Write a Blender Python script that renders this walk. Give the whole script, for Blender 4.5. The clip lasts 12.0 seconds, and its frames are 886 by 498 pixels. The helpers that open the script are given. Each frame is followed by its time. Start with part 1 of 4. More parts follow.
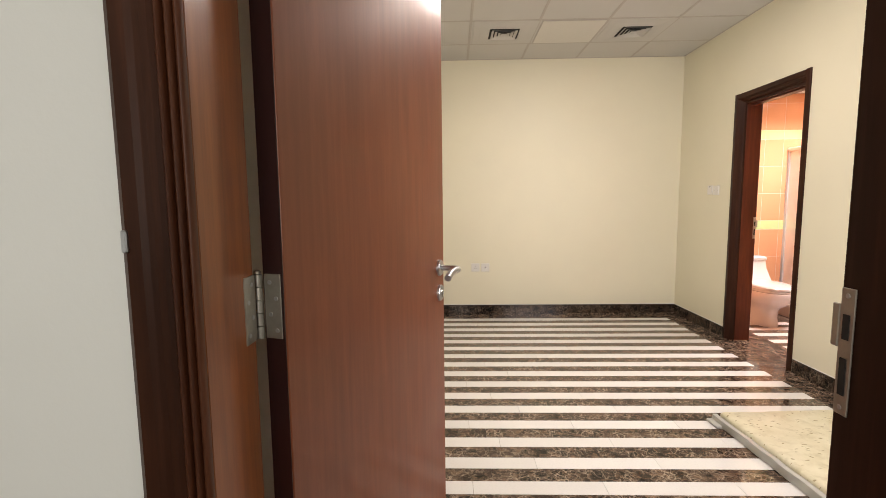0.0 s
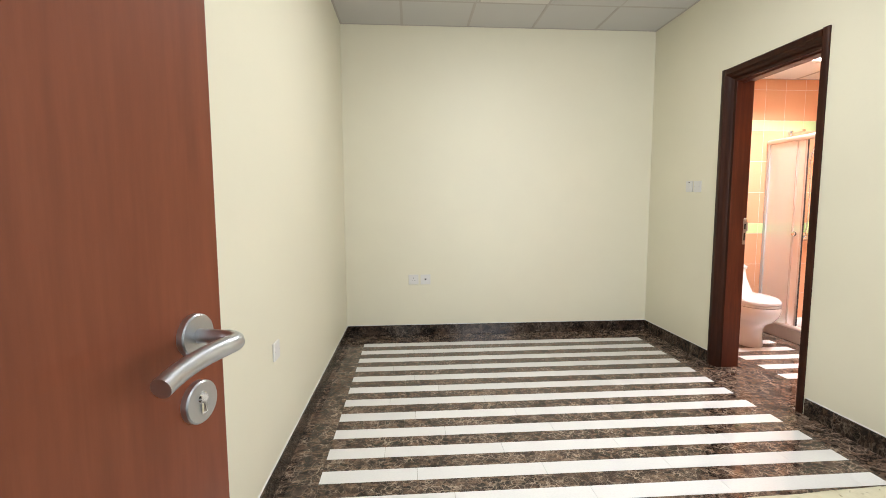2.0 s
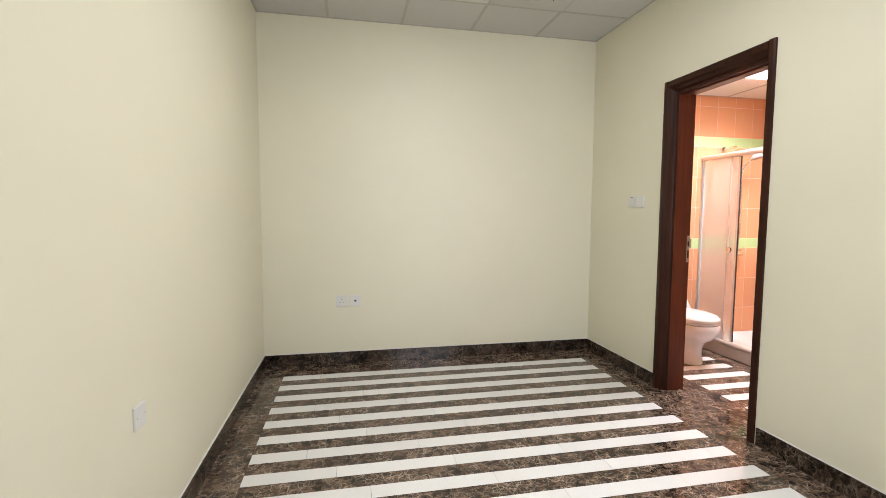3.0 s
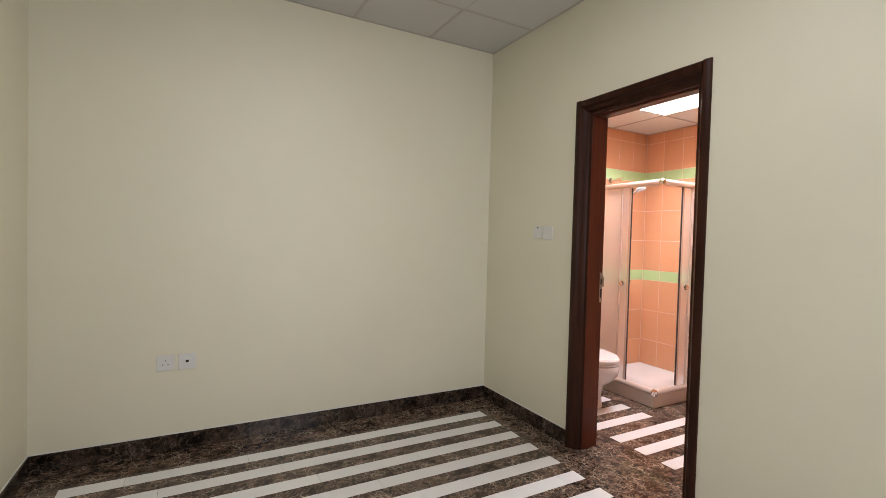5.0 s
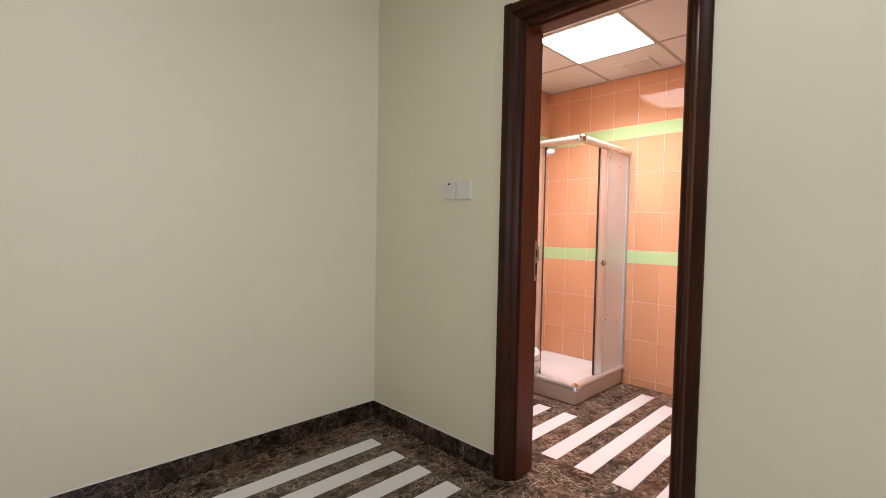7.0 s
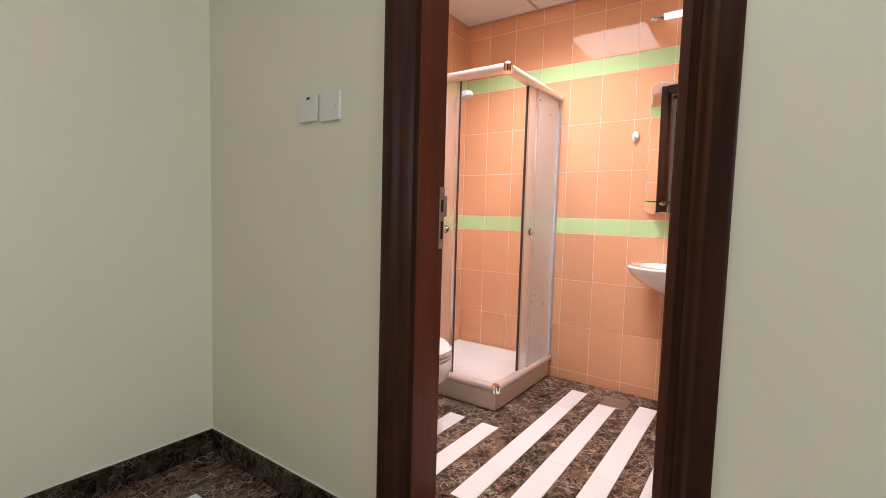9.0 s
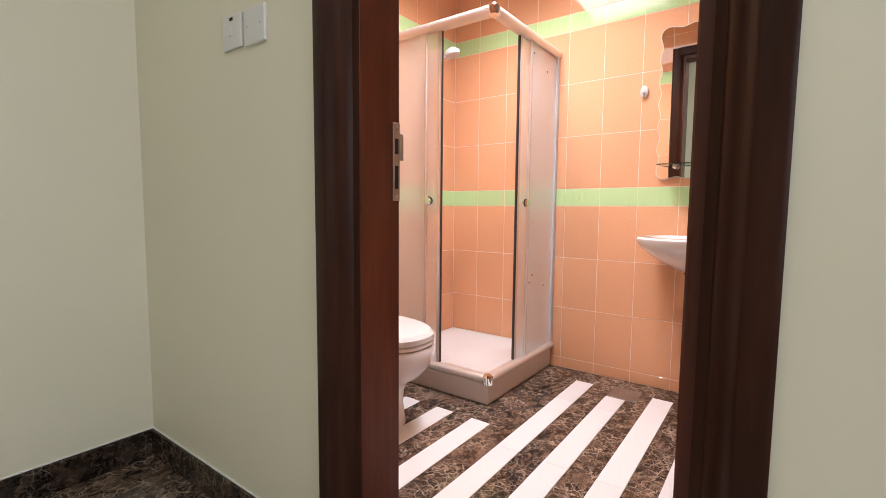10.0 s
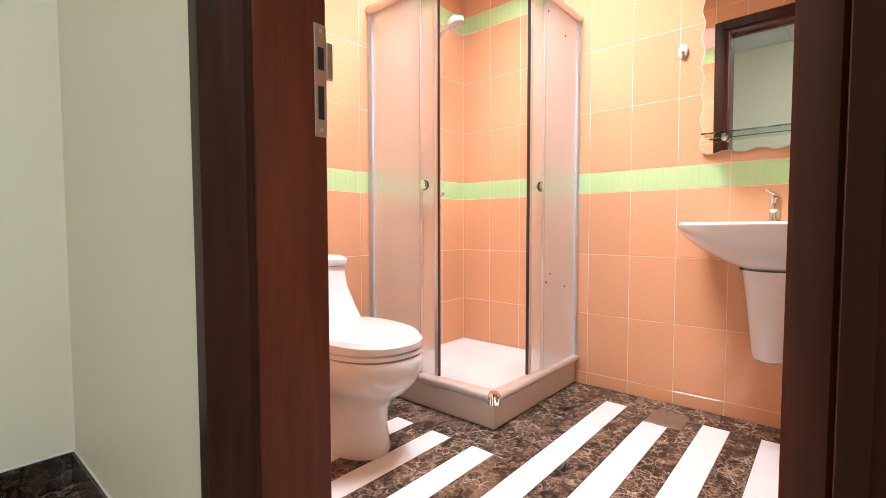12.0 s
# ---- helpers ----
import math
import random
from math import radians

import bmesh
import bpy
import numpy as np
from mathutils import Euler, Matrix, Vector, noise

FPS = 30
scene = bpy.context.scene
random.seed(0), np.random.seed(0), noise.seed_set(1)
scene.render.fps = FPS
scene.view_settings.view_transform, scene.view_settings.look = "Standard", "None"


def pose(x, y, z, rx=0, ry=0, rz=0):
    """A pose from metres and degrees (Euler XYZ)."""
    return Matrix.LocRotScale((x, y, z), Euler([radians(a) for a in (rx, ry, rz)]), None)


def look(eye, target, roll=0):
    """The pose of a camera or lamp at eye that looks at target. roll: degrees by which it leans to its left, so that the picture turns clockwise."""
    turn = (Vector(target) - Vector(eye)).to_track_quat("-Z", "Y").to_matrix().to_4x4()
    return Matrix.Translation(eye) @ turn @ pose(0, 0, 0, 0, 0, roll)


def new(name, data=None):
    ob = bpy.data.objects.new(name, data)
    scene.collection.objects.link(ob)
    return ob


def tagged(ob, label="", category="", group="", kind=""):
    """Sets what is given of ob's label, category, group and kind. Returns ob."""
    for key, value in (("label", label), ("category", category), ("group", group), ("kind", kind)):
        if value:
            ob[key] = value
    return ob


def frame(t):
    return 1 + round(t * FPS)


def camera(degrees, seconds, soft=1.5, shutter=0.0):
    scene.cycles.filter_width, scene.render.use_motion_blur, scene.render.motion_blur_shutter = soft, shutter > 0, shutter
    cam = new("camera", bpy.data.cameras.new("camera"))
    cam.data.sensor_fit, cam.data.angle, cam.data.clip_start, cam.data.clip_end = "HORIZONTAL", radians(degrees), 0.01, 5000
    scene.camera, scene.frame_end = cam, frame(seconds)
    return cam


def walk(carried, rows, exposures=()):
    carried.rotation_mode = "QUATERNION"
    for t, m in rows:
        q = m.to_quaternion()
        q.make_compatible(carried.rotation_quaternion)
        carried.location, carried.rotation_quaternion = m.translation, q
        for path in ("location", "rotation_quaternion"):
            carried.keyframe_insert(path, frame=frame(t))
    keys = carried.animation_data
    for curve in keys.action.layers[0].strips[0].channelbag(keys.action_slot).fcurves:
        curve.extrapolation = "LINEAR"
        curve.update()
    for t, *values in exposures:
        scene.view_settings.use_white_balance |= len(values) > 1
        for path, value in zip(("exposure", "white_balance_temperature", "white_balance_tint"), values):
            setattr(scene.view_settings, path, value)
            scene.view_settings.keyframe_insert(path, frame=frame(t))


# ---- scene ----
cam = camera(88.3, 12.0, soft=0.6)
PATH = [
    (0, (0.23, 0.442, 1.385), (0.18, 2.431, 1.177), -0.6),
    (0.5, (0.268, 0.744, 1.359), (0.347, 2.733, 1.165), -0.4),
    (1, (0.298, 1.008, 1.334), (0.433, 2.996, 1.16), -0.3),
    (1.5, (0.383, 1.263, 1.325), (0.494, 3.251, 1.141), -0.5),
    (2, (0.46, 1.444, 1.319), (0.602, 3.429, 1.127), -0.2),
    (2.5, (0.533, 1.627, 1.321), (0.792, 3.602, 1.146), -0.0),
    (3, (0.559, 1.839, 1.357), (0.961, 3.792, 1.205), 0.3),
    (3.5, (0.579, 2.038, 1.409), (1.126, 3.957, 1.278), 0.9),
    (5.5, (0.74, 2.874, 1.419), (1.815, 4.56, 1.383), 1.3),
    (6, (0.881, 3.116, 1.374), (2.073, 4.721, 1.337), 1.0),
    (6.5, (0.993, 3.327, 1.315), (2.294, 4.844, 1.258), 0.9),
    (7, (1.105, 3.546, 1.24), (2.513, 4.965, 1.167), 1.1),
    (9, (1.856, 3.987, 1.109), (3.485, 5.137, 0.964), 1.6),
    (9.5, (2.027, 4.028, 1.056), (3.651, 5.187, 0.919), 1.3),
    (10, (2.194, 4.052, 0.975), (3.798, 5.234, 0.807), 0.5),
    (10.5, (2.354, 4.062, 0.906), (3.931, 5.281, 0.738), -0.1),
    (11, (2.465, 4.08, 0.879), (4.011, 5.341, 0.734), -0.4),
    (11.5, (2.543, 4.116, 0.858), (4.069, 5.403, 0.736), -0.4),
    (12, (2.596, 4.148, 0.833), (4.114, 5.447, 0.736), -0.1),
]
EXPO = [(0.0, -0.06, 7400, 20), (1.0, 0.05, 6850, 15), (2.3, 0.03, 6280, 11), (3.0, -0.12, 6330, 12), (3.7, -0.40, 6420, 14), (5.5, -0.66, 6390, 15), (7.0, -0.63, 6360, 15), (9.0, -0.68, 6230, 13), (9.5, -0.66, 6230, 13), (10.5, -0.46, 6180, 11), (12.0, -0.26, 6150, 10)]
walk(cam, [(t, look(eye, target, roll)) for t, eye, target, roll in PATH], EXPO)

# ---- world and light ----
world = bpy.data.worlds.new("world")
scene.world = world
world.use_nodes = True
wn = world.node_tree.nodes
sky = wn.new("ShaderNodeTexSky")
sky.sky_type = "NISHITA"
sky.sun_disc = False
sky.sun_elevation, sky.sun_rotation = radians(50), radians(20)
wn["Background"].inputs["Strength"].default_value = 0.1
world.node_tree.links.new(sky.outputs[0], wn["Background"].inputs["Color"])


def area_lamp(name, m, sx, sy, watts, color, spread=180):
    d = bpy.data.lights.new(name, "AREA")
    d.spread = radians(spread)
    d.shape, d.size, d.size_y, d.energy, d.color = "RECTANGLE", sx, sy, watts, color
    ob = new(name, d)
    ob.matrix_world = m
    return ob


WINDOW_X, WINDOW_Z = (1.35, 2.65), (0.95, 2.3)
area_lamp("daylight", look((2.0, 1.13, 1.62), (2.0, 3.0, 1.62)), 1.26, 1.3, 52, (0.95, 0.98, 1.04))
# Fill to lift the room's walls, from a panel added out of view.
area_lamp("room_fill_light", look((1.348, 3.890, 3.0), (1.348, 3.890, 0)), 0.56, 0.56, 28, (0.99, 0.985, 0.98))
# Added fill for the hall; no source is known there.
area_lamp("hall_fill", look((-0.2, -1.93, 1.7), (-0.2, 1.0, 1.7)), 1.56, 1.36, 44, (0.93, 1.0, 0.97))
area_lamp("panel_light", look((4.110, 5.106, 2.562), (4.110, 5.106, 0)), 0.56, 0.56, 50, (1.0, 0.955, 0.985), 140)


# ---- materials ----
class Nodes:
    def __init__(self, name):
        self.mat = bpy.data.materials.new(name)
        self.mat.use_nodes = True
        self.t = self.mat.node_tree
        self.bsdf = self.t.nodes["Principled BSDF"]
        self.coord = self.t.nodes.new("ShaderNodeTexCoord").outputs["Object"]

    def add(self, kind, **values):
        n = self.t.nodes.new(kind)
        for k, v in values.items():
            n.inputs[k.replace("_", " ")].default_value = v
        return n

    def link(self, a, b):
        self.t.links.new(a, b)

    def noise(self, scale, detail=4.0, rough=0.6, stretch=None, vector=None):
        n = self.add("ShaderNodeTexNoise", Scale=scale, Detail=detail, Roughness=rough)
        src = vector or self.coord
        if stretch:
            m = self.t.nodes.new("ShaderNodeMapping")
            m.inputs["Scale"].default_value = stretch
            self.link(src, m.inputs["Vector"])
            src = m.outputs[0]
        self.link(src, n.inputs["Vector"])
        return n.outputs["Fac"]

    def ramp(self, fac, stops):
        r = self.t.nodes.new("ShaderNodeValToRGB")
        while len(r.color_ramp.elements) < len(stops):
            r.color_ramp.elements.new(0.5)
        for e, (p, c) in zip(r.color_ramp.elements, stops):
            e.position, e.color = p, (*c, 1) if len(c) == 3 else c
        self.link(fac, r.inputs[0])
        return r.outputs[0]

    def mix(self, fac, a, b, mode="MIX"):
        m = self.t.nodes.new("ShaderNodeMix")
        m.data_type, m.blend_type = "RGBA", mode
        for v, s in ((fac, m.inputs[0]), (a, m.inputs[6]), (b, m.inputs[7])):
            if isinstance(v, (int, float)):
                s.default_value = v
            elif isinstance(v, tuple):
                s.default_value = (*v, 1)
            else:
                self.link(v, s)
        return m.outputs[2]

    def bump(self, height, strength=0.1, distance=0.01):
        b = self.add("ShaderNodeBump", Strength=strength, Distance=distance)
        self.link(height, b.inputs["Height"])
        self.link(b.outputs[0], self.bsdf.inputs["Normal"])

    def set(self, color=None, rough=0.5, metal=0.0, **more):
        if color is not None:
            s = self.bsdf.inputs["Base Color"]
            if isinstance(color, tuple):
                s.default_value = (*color, 1)
            else:
                self.link(color, s)
        if isinstance(rough, (int, float)):
            self.bsdf.inputs["Roughness"].default_value = rough
        else:
            self.link(rough, self.bsdf.inputs["Roughness"])
        self.bsdf.inputs["Metallic"].default_value = metal
        for k, v in more.items():
            self.bsdf.inputs[k.replace("_", " ")].default_value = v
        return self.mat


def grey(v):
    return (v, v, v)


def paint_material(name, color, rough=0.45):
    n = Nodes(name)
    big, fine = n.noise(1.3, 3), n.noise(55, 3)
    c = n.mix(n.ramp(big, [(0.35, grey(0.0)), (0.7, grey(1.0))]), tuple(v * 0.965 for v in color), color)
    n.bump(fine, 0.1, 0.004)
    r = n.ramp(big, [(0.3, grey(rough - 0.05)), (0.7, grey(rough + 0.08))])
    return n.set(c, r)


def wood_material(name, dark, mid, light, rough=0.28, axis=2, spec=0.5, coat=0.2):
    n = Nodes(name)
    st = [9.0, 9.0, 9.0]
    st[axis] = 0.55
    grain = n.noise(4.0, 7, 0.65, tuple(st))
    fine = n.noise(22.0, 5, 0.7, tuple(st))
    cloud = n.noise(1.7, 3)
    c = n.ramp(grain, [(0.25, dark), (0.52, mid), (0.8, light)])
    c = n.mix(n.ramp(fine, [(0.45, grey(0.0)), (0.8, grey(0.22))]), c, dark)
    c = n.mix(n.ramp(cloud, [(0.4, grey(0.0)), (0.75, grey(0.35))]), c, light)
    blot = n.noise(1.5, 5, 0.6, (1.0, 1.0, 0.6))
    c = n.mix(n.ramp(blot, [(0.25, grey(0.6)), (0.60, grey(0.0))]), c, dark)
    streak = n.noise(2.2, 5, 0.7, (2.4, 2.4, 0.5))
    c = n.mix(n.ramp(streak, [(0.50, grey(0.0)), (0.78, grey(0.4))]), c, tuple(min(1.0, v * 1.35) for v in light))
    r = n.ramp(cloud, [(0.3, grey(rough - 0.06)), (0.7, grey(rough + 0.1))])
    return n.set(c, r, Coat_Weight=coat, Coat_Roughness=0.12, Specular_IOR_Level=spec)


def marble_material(name, shade=1.0, rough=0.09):
    n = Nodes(name)
    info = n.t.nodes.new("ShaderNodeObjectInfo")
    shift = n.t.nodes.new("ShaderNodeVectorMath")
    shift.operation = "MULTIPLY_ADD"
    geo = n.t.nodes.new("ShaderNodeNewGeometry").outputs["Position"]
    comb = n.t.nodes.new("ShaderNodeCombineXYZ")
    for s in comb.inputs:
        n.link(info.outputs["Random"], s)
    n.link(comb.outputs[0], shift.inputs[0])
    shift.inputs[1].default_value = (17, 31, 7)
    n.link(geo, shift.inputs[2])
    pos = shift.outputs[0]
    warp = n.add("ShaderNodeTexNoise", Scale=11.0, Detail=3.0, Roughness=0.6)
    n.link(pos, warp.inputs["Vector"])
    add = n.t.nodes.new("ShaderNodeVectorMath")
    add.operation = "MULTIPLY_ADD"
    n.link(warp.outputs["Color"], add.inputs[0])
    add.inputs[1].default_value = (0.085, 0.085, 0.085)
    n.link(pos, add.inputs[2])
    v1 = n.t.nodes.new("ShaderNodeTexVoronoi")
    v1.feature = "DISTANCE_TO_EDGE"
    v1.inputs["Scale"].default_value = 24.0
    n.link(add.outputs[0], v1.inputs["Vector"])
    v2 = n.t.nodes.new("ShaderNodeTexVoronoi")
    v2.feature = "DISTANCE_TO_EDGE"
    v2.inputs["Scale"].default_value = 62.0
    n.link(add.outputs[0], v2.inputs["Vector"])
    cloud = n.noise(5.0, 5, 0.65, vector=pos)
    base = n.ramp(cloud, [(0.3, tuple(shade * v for v in (0.008, 0.005, 0.004))), (0.5, tuple(shade * v for v in (0.034, 0.022, 0.017))), (0.72, tuple(shade * v for v in (0.12, 0.080, 0.058)))])
    frag = n.t.nodes.new("ShaderNodeTexVoronoi")
    frag.inputs["Scale"].default_value = 24.0
    n.link(add.outputs[0], frag.inputs["Vector"])
    tone = n.ramp(frag.outputs["Color"], [(0.2, grey(0.45)), (0.8, grey(1.7))])
    base = n.mix(1.0, base, tone, "MULTIPLY")
    vein1 = n.ramp(v1.outputs[0], [(0.0, grey(0.9)), (0.03, grey(0.5)), (0.08, grey(0.0))])
    vein2 = n.ramp(v2.outputs[0], [(0.0, grey(0.8)), (0.04, grey(0.4)), (0.11, grey(0.0))])
    patch = n.ramp(n.noise(9.0, 5, 0.7, vector=pos), [(0.42, grey(0.05)), (0.60, grey(1.0))])
    veins = n.mix(0.6, vein1, vein2, "ADD")
    veins = n.mix(1.0, veins, patch, "MULTIPLY")
    smear = n.noise(21.0, 8, 0.72, (1.0, 1.7, 1.0), vector=add.outputs[0])
    clump = n.ramp(smear, [(0.50, grey(0.0)), (0.57, grey(0.55)), (0.66, grey(0.9))])
    c = n.mix(clump, base, tuple(shade * v for v in (0.215, 0.135, 0.088)))
    c = n.mix(veins, c, tuple(shade * v for v in (0.44, 0.34, 0.26)))
    return n.set(c, rough, Specular_IOR_Level=0.3)


def plain(name, color, rough=0.4, metal=0.0, vary=0.06, scale=9.0, **more):
    n = Nodes(name)
    f = n.noise(scale, 4)
    c = n.mix(f, tuple(v * (1 - vary) for v in color), tuple(min(1, v * (1 + vary)) for v in color))
    r = n.ramp(n.noise(scale * 3, 4), [(0.3, grey(max(0.02, rough * 0.8))), (0.7, grey(rough * 1.2))])
    return n.set(c, r, metal, **more)


def tile_material(name, color, rough=0.16):
    n = Nodes(name)
    info = n.t.nodes.new("ShaderNodeObjectInfo")
    c = n.mix(info.outputs["Random"], tuple(v * 0.95 for v in color), tuple(min(1, v * 1.04) for v in color))
    speck = n.noise(90, 3)
    c = n.mix(n.ramp(speck, [(0.45, grey(0.0)), (0.7, grey(0.25))]), c, tuple(v * 0.8 for v in color))
    wobble = n.noise(14, 2)
    n.bump(wobble, 0.004, 0.01)
    return n.set(c, rough)


def glow(name, color, strength):
    n = Nodes(name)
    return n.set(color, 0.4, Emission_Color=(*color, 1), Emission_Strength=strength)


M_CREAM = paint_material("cream_paint", (0.80, 0.764, 0.605))
M_HALL = paint_material("hall_paint", (0.73, 0.74, 0.715))
# White greyed in colour, since little light reaches the room ceiling.
M_WHITE_DIM = paint_material("dimmed_ceiling_white", (0.58, 0.57, 0.55), 0.8)
# Lighter white: bounced light on the bathroom ceiling is put into the colour.
M_BATHWHITE_LIT = paint_material("lit_bathroom_ceiling_white", (0.80, 0.79, 0.77), 0.7)
M_SHEET = plain("opal_sheet", (0.66, 0.64, 0.60), 0.5, 0, 0.02)
M_GRID = plain("grid_metal", (0.46, 0.43, 0.40), 0.5)
M_LEAF = wood_material("door_veneer", (0.145, 0.037, 0.016), (0.200, 0.054, 0.023), (0.255, 0.075, 0.033), 0.40, 2, 0.28, 0.14)
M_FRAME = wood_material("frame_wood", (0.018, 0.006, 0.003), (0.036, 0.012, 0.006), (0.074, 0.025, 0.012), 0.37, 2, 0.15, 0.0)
# Lining colour is raised for the bathroom light that falls on it.
M_LINING_LIT = wood_material("lit_lining_wood", (0.050, 0.010, 0.004), (0.098, 0.021, 0.008), (0.175, 0.042, 0.016), 0.37, 2, 0.4, 0.0)
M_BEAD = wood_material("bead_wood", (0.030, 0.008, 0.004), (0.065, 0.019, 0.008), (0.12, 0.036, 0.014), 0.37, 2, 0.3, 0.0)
# Light on the left entrance jamb is put into this paler wood colour.
M_JAMB_LIT = wood_material("lit_jamb_wood", (0.13, 0.034, 0.008), (0.24, 0.066, 0.015), (0.36, 0.105, 0.026), 0.37)
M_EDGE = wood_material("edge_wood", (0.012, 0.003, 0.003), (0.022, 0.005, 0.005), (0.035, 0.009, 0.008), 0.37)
M_MARBLE = marble_material("brown_marble")
M_SKIRT = marble_material("skirting_marble", 0.45, 0.14)
M_STRIPE = tile_material("white_tile", (0.83, 0.82, 0.81), 0.18)
M_ORANGE = tile_material("orange_tile", (0.79, 0.415, 0.23), 0.03)
M_GREEN = tile_material("green_tile", (0.54, 0.75, 0.37), 0.08)
M_GROUT = plain("grout", (0.86, 0.70, 0.57), 0.8)
M_DARKGROUT = plain("floor_grout", (0.30, 0.25, 0.21), 0.8)
M_CERAMIC = plain("white_ceramic", (0.80, 0.79, 0.78), 0.08, 0, 0.015, Coat_Weight=0.5)
M_ACRYLIC = plain("white_acrylic", (0.82, 0.81, 0.80), 0.22, 0, 0.02)
M_TRAY = plain("tray_skirt", (0.66, 0.60, 0.55), 0.35, 0, 0.05)
M_STEEL = plain("brushed_steel", (0.54, 0.55, 0.57), 0.36, 1.0, 0.05, 30)
M_CHROME = plain("chrome", (0.80, 0.80, 0.80), 0.06, 1.0, 0.02)
M_ALU = plain("satin_aluminium", (0.74, 0.69, 0.65), 0.37, 0.6)
M_SILVER = plain("silver_post", (0.58, 0.64, 0.70), 0.38, 0.3)
M_DARK = plain("black_slot", (0.015, 0.014, 0.013), 0.7)
M_SEAL = plain("dark_seal", (0.04, 0.03, 0.03), 0.5)
M_PLATE = plain("white_plastic", (0.74, 0.73, 0.70), 0.37, 0, 0.02)
M_BATHLAMP = glow("lit_bathroom_panel", (1.0, 0.95, 0.90), 11.0)
# Glow of the added room panel.
M_FILLPANEL = glow("added_panel_glow", (1.0, 0.96, 0.88), 3.0)
M_TUBE = glow("lit_tube", (1.0, 0.95, 0.90), 2.2)
M_MIRROR = plain("mirror_silver", (0.90, 0.92, 0.90), 0.01, 1.0, 0.0)
M_EDGEGLASS = plain("bevel_glass", (0.70, 0.68, 0.58), 0.1, 0, 0.05)
M_HINGE = plain("worn_hinge", (0.40, 0.38, 0.34), 0.38, 0.9, 0.25, 40)


def glass_material(name, color, rough, ior=1.45):
    n = Nodes(name)
    return n.set(color, rough, Transmission_Weight=1.0, IOR=ior)


def frosted_material(name):
    n = Nodes(name)
    f = n.noise(160, 3)
    n.bump(f, 0.25, 0.002)
    m = n.set((0.93, 0.93, 0.915), 0.36, Transmission_Weight=0.84, IOR=1.18)
    return m


M_GLASS = glass_material("clear_glass", (0.97, 1.0, 0.98), 0.0)
M_SHELF = glass_material("green_glass", (0.75, 0.95, 0.88), 0.02)
M_FROST = frosted_material("frosted_glass")
M_WRAP = plain("clear_wrap", (0.70, 0.70, 0.66), 0.19, 0, 0.1, Transmission_Weight=0.35)


def mattress_material():
    n = Nodes("mattress_fabric")
    v = n.t.nodes.new("ShaderNodeTexVoronoi")
    v.inputs["Scale"].default_value = 21.0
    m = n.t.nodes.new("ShaderNodeMapping")
    m.inputs["Scale"].default_value = (1.0, 2.6, 1.0)
    m.inputs["Rotation"].default_value = (0, 0, 0.35)
    wob = n.add("ShaderNodeTexNoise", Scale=7.0, Detail=3.0)
    n.link(n.coord, wob.inputs["Vector"])
    add = n.t.nodes.new("ShaderNodeVectorMath")
    add.operation = "MULTIPLY_ADD"
    n.link(wob.outputs["Color"], add.inputs[0])
    add.inputs[1].default_value = (0.12, 0.12, 0.0)
    n.link(n.coord, add.inputs[2])
    n.link(add.outputs[0], m.inputs["Vector"])
    n.link(m.outputs[0], v.inputs["Vector"])
    leaf = n.ramp(v.outputs["Distance"], [(0.16, grey(1.0)), (0.24, grey(0.0))])
    pick = n.ramp(v.outputs["Color"], [(0.30, grey(0.0)), (0.36, grey(1.0))])
    fac = n.mix(1.0, leaf, pick, "MULTIPLY")
    cloud = n.noise(6, 4)
    base = n.mix(n.ramp(cloud, [(0.35, grey(0.0)), (0.7, grey(1.0))]), (0.62, 0.57, 0.40), (0.74, 0.70, 0.54))
    c = n.mix(n.ramp(n.noise(19, 5), [(0.5, grey(0.0)), (0.7, grey(0.5))]), base, (0.46, 0.41, 0.25))
    c = n.mix(fac, c, (0.34, 0.29, 0.16))
    n.bump(n.noise(25, 4), 0.25, 0.01)
    return n.set(c, 0.35)


M_MATTRESS = mattress_material()


# ---- mesh helpers ----
def box(bm, lo, hi, bevel=0.0, segs=1):
    vs = bmesh.ops.create_cube(bm, size=1.0)["verts"]
    for v in vs:
        v.co = Vector([lo[i] + (v.co[i] + 0.5) * (hi[i] - lo[i]) for i in range(3)])
    if bevel:
        es = list({e for v in vs for e in v.link_edges})
        bmesh.ops.bevel(bm, geom=es, offset=bevel, segments=segs, affect="EDGES", profile=0.5)
    return bm


def boxes(*rows, bevel=0.0, segs=1):
    bm = bmesh.new()
    for lo, hi in rows:
        box(bm, lo, hi, bevel, segs)
    return bm


def loft(bm, rings, cap=True):
    made = [[bm.verts.new(p) for p in ring] for ring in rings]
    for a, b in zip(made, made[1:]):
        for i in range(len(a)):
            j = (i + 1) % len(a)
            bm.faces.new((a[i], a[j], b[j], b[i]))
    if cap:
        bm.faces.new(made[0][::-1])
        bm.faces.new(made[-1])
    return bm


def tube(bm, path, radius, n=14):
    pts = [Vector(p) for p in path]
    rings = []
    up = Vector((0.13, 0.31, 0.94)).normalized()
    for i, p in enumerate(pts):
        d = (pts[min(i + 1, len(pts) - 1)] - pts[max(i - 1, 0)]).normalized()
        a = d.cross(up)
        if a.length < 0.05:
            a = d.cross(Vector((1, 0, 0)))
        a.normalize()
        b = d.cross(a)
        r = radius[i] if isinstance(radius, (list, tuple)) else radius
        rings.append([p + r * (math.cos(2 * math.pi * k / n) * a + math.sin(2 * math.pi * k / n) * b) for k in range(n)])
    return loft(bm, rings)


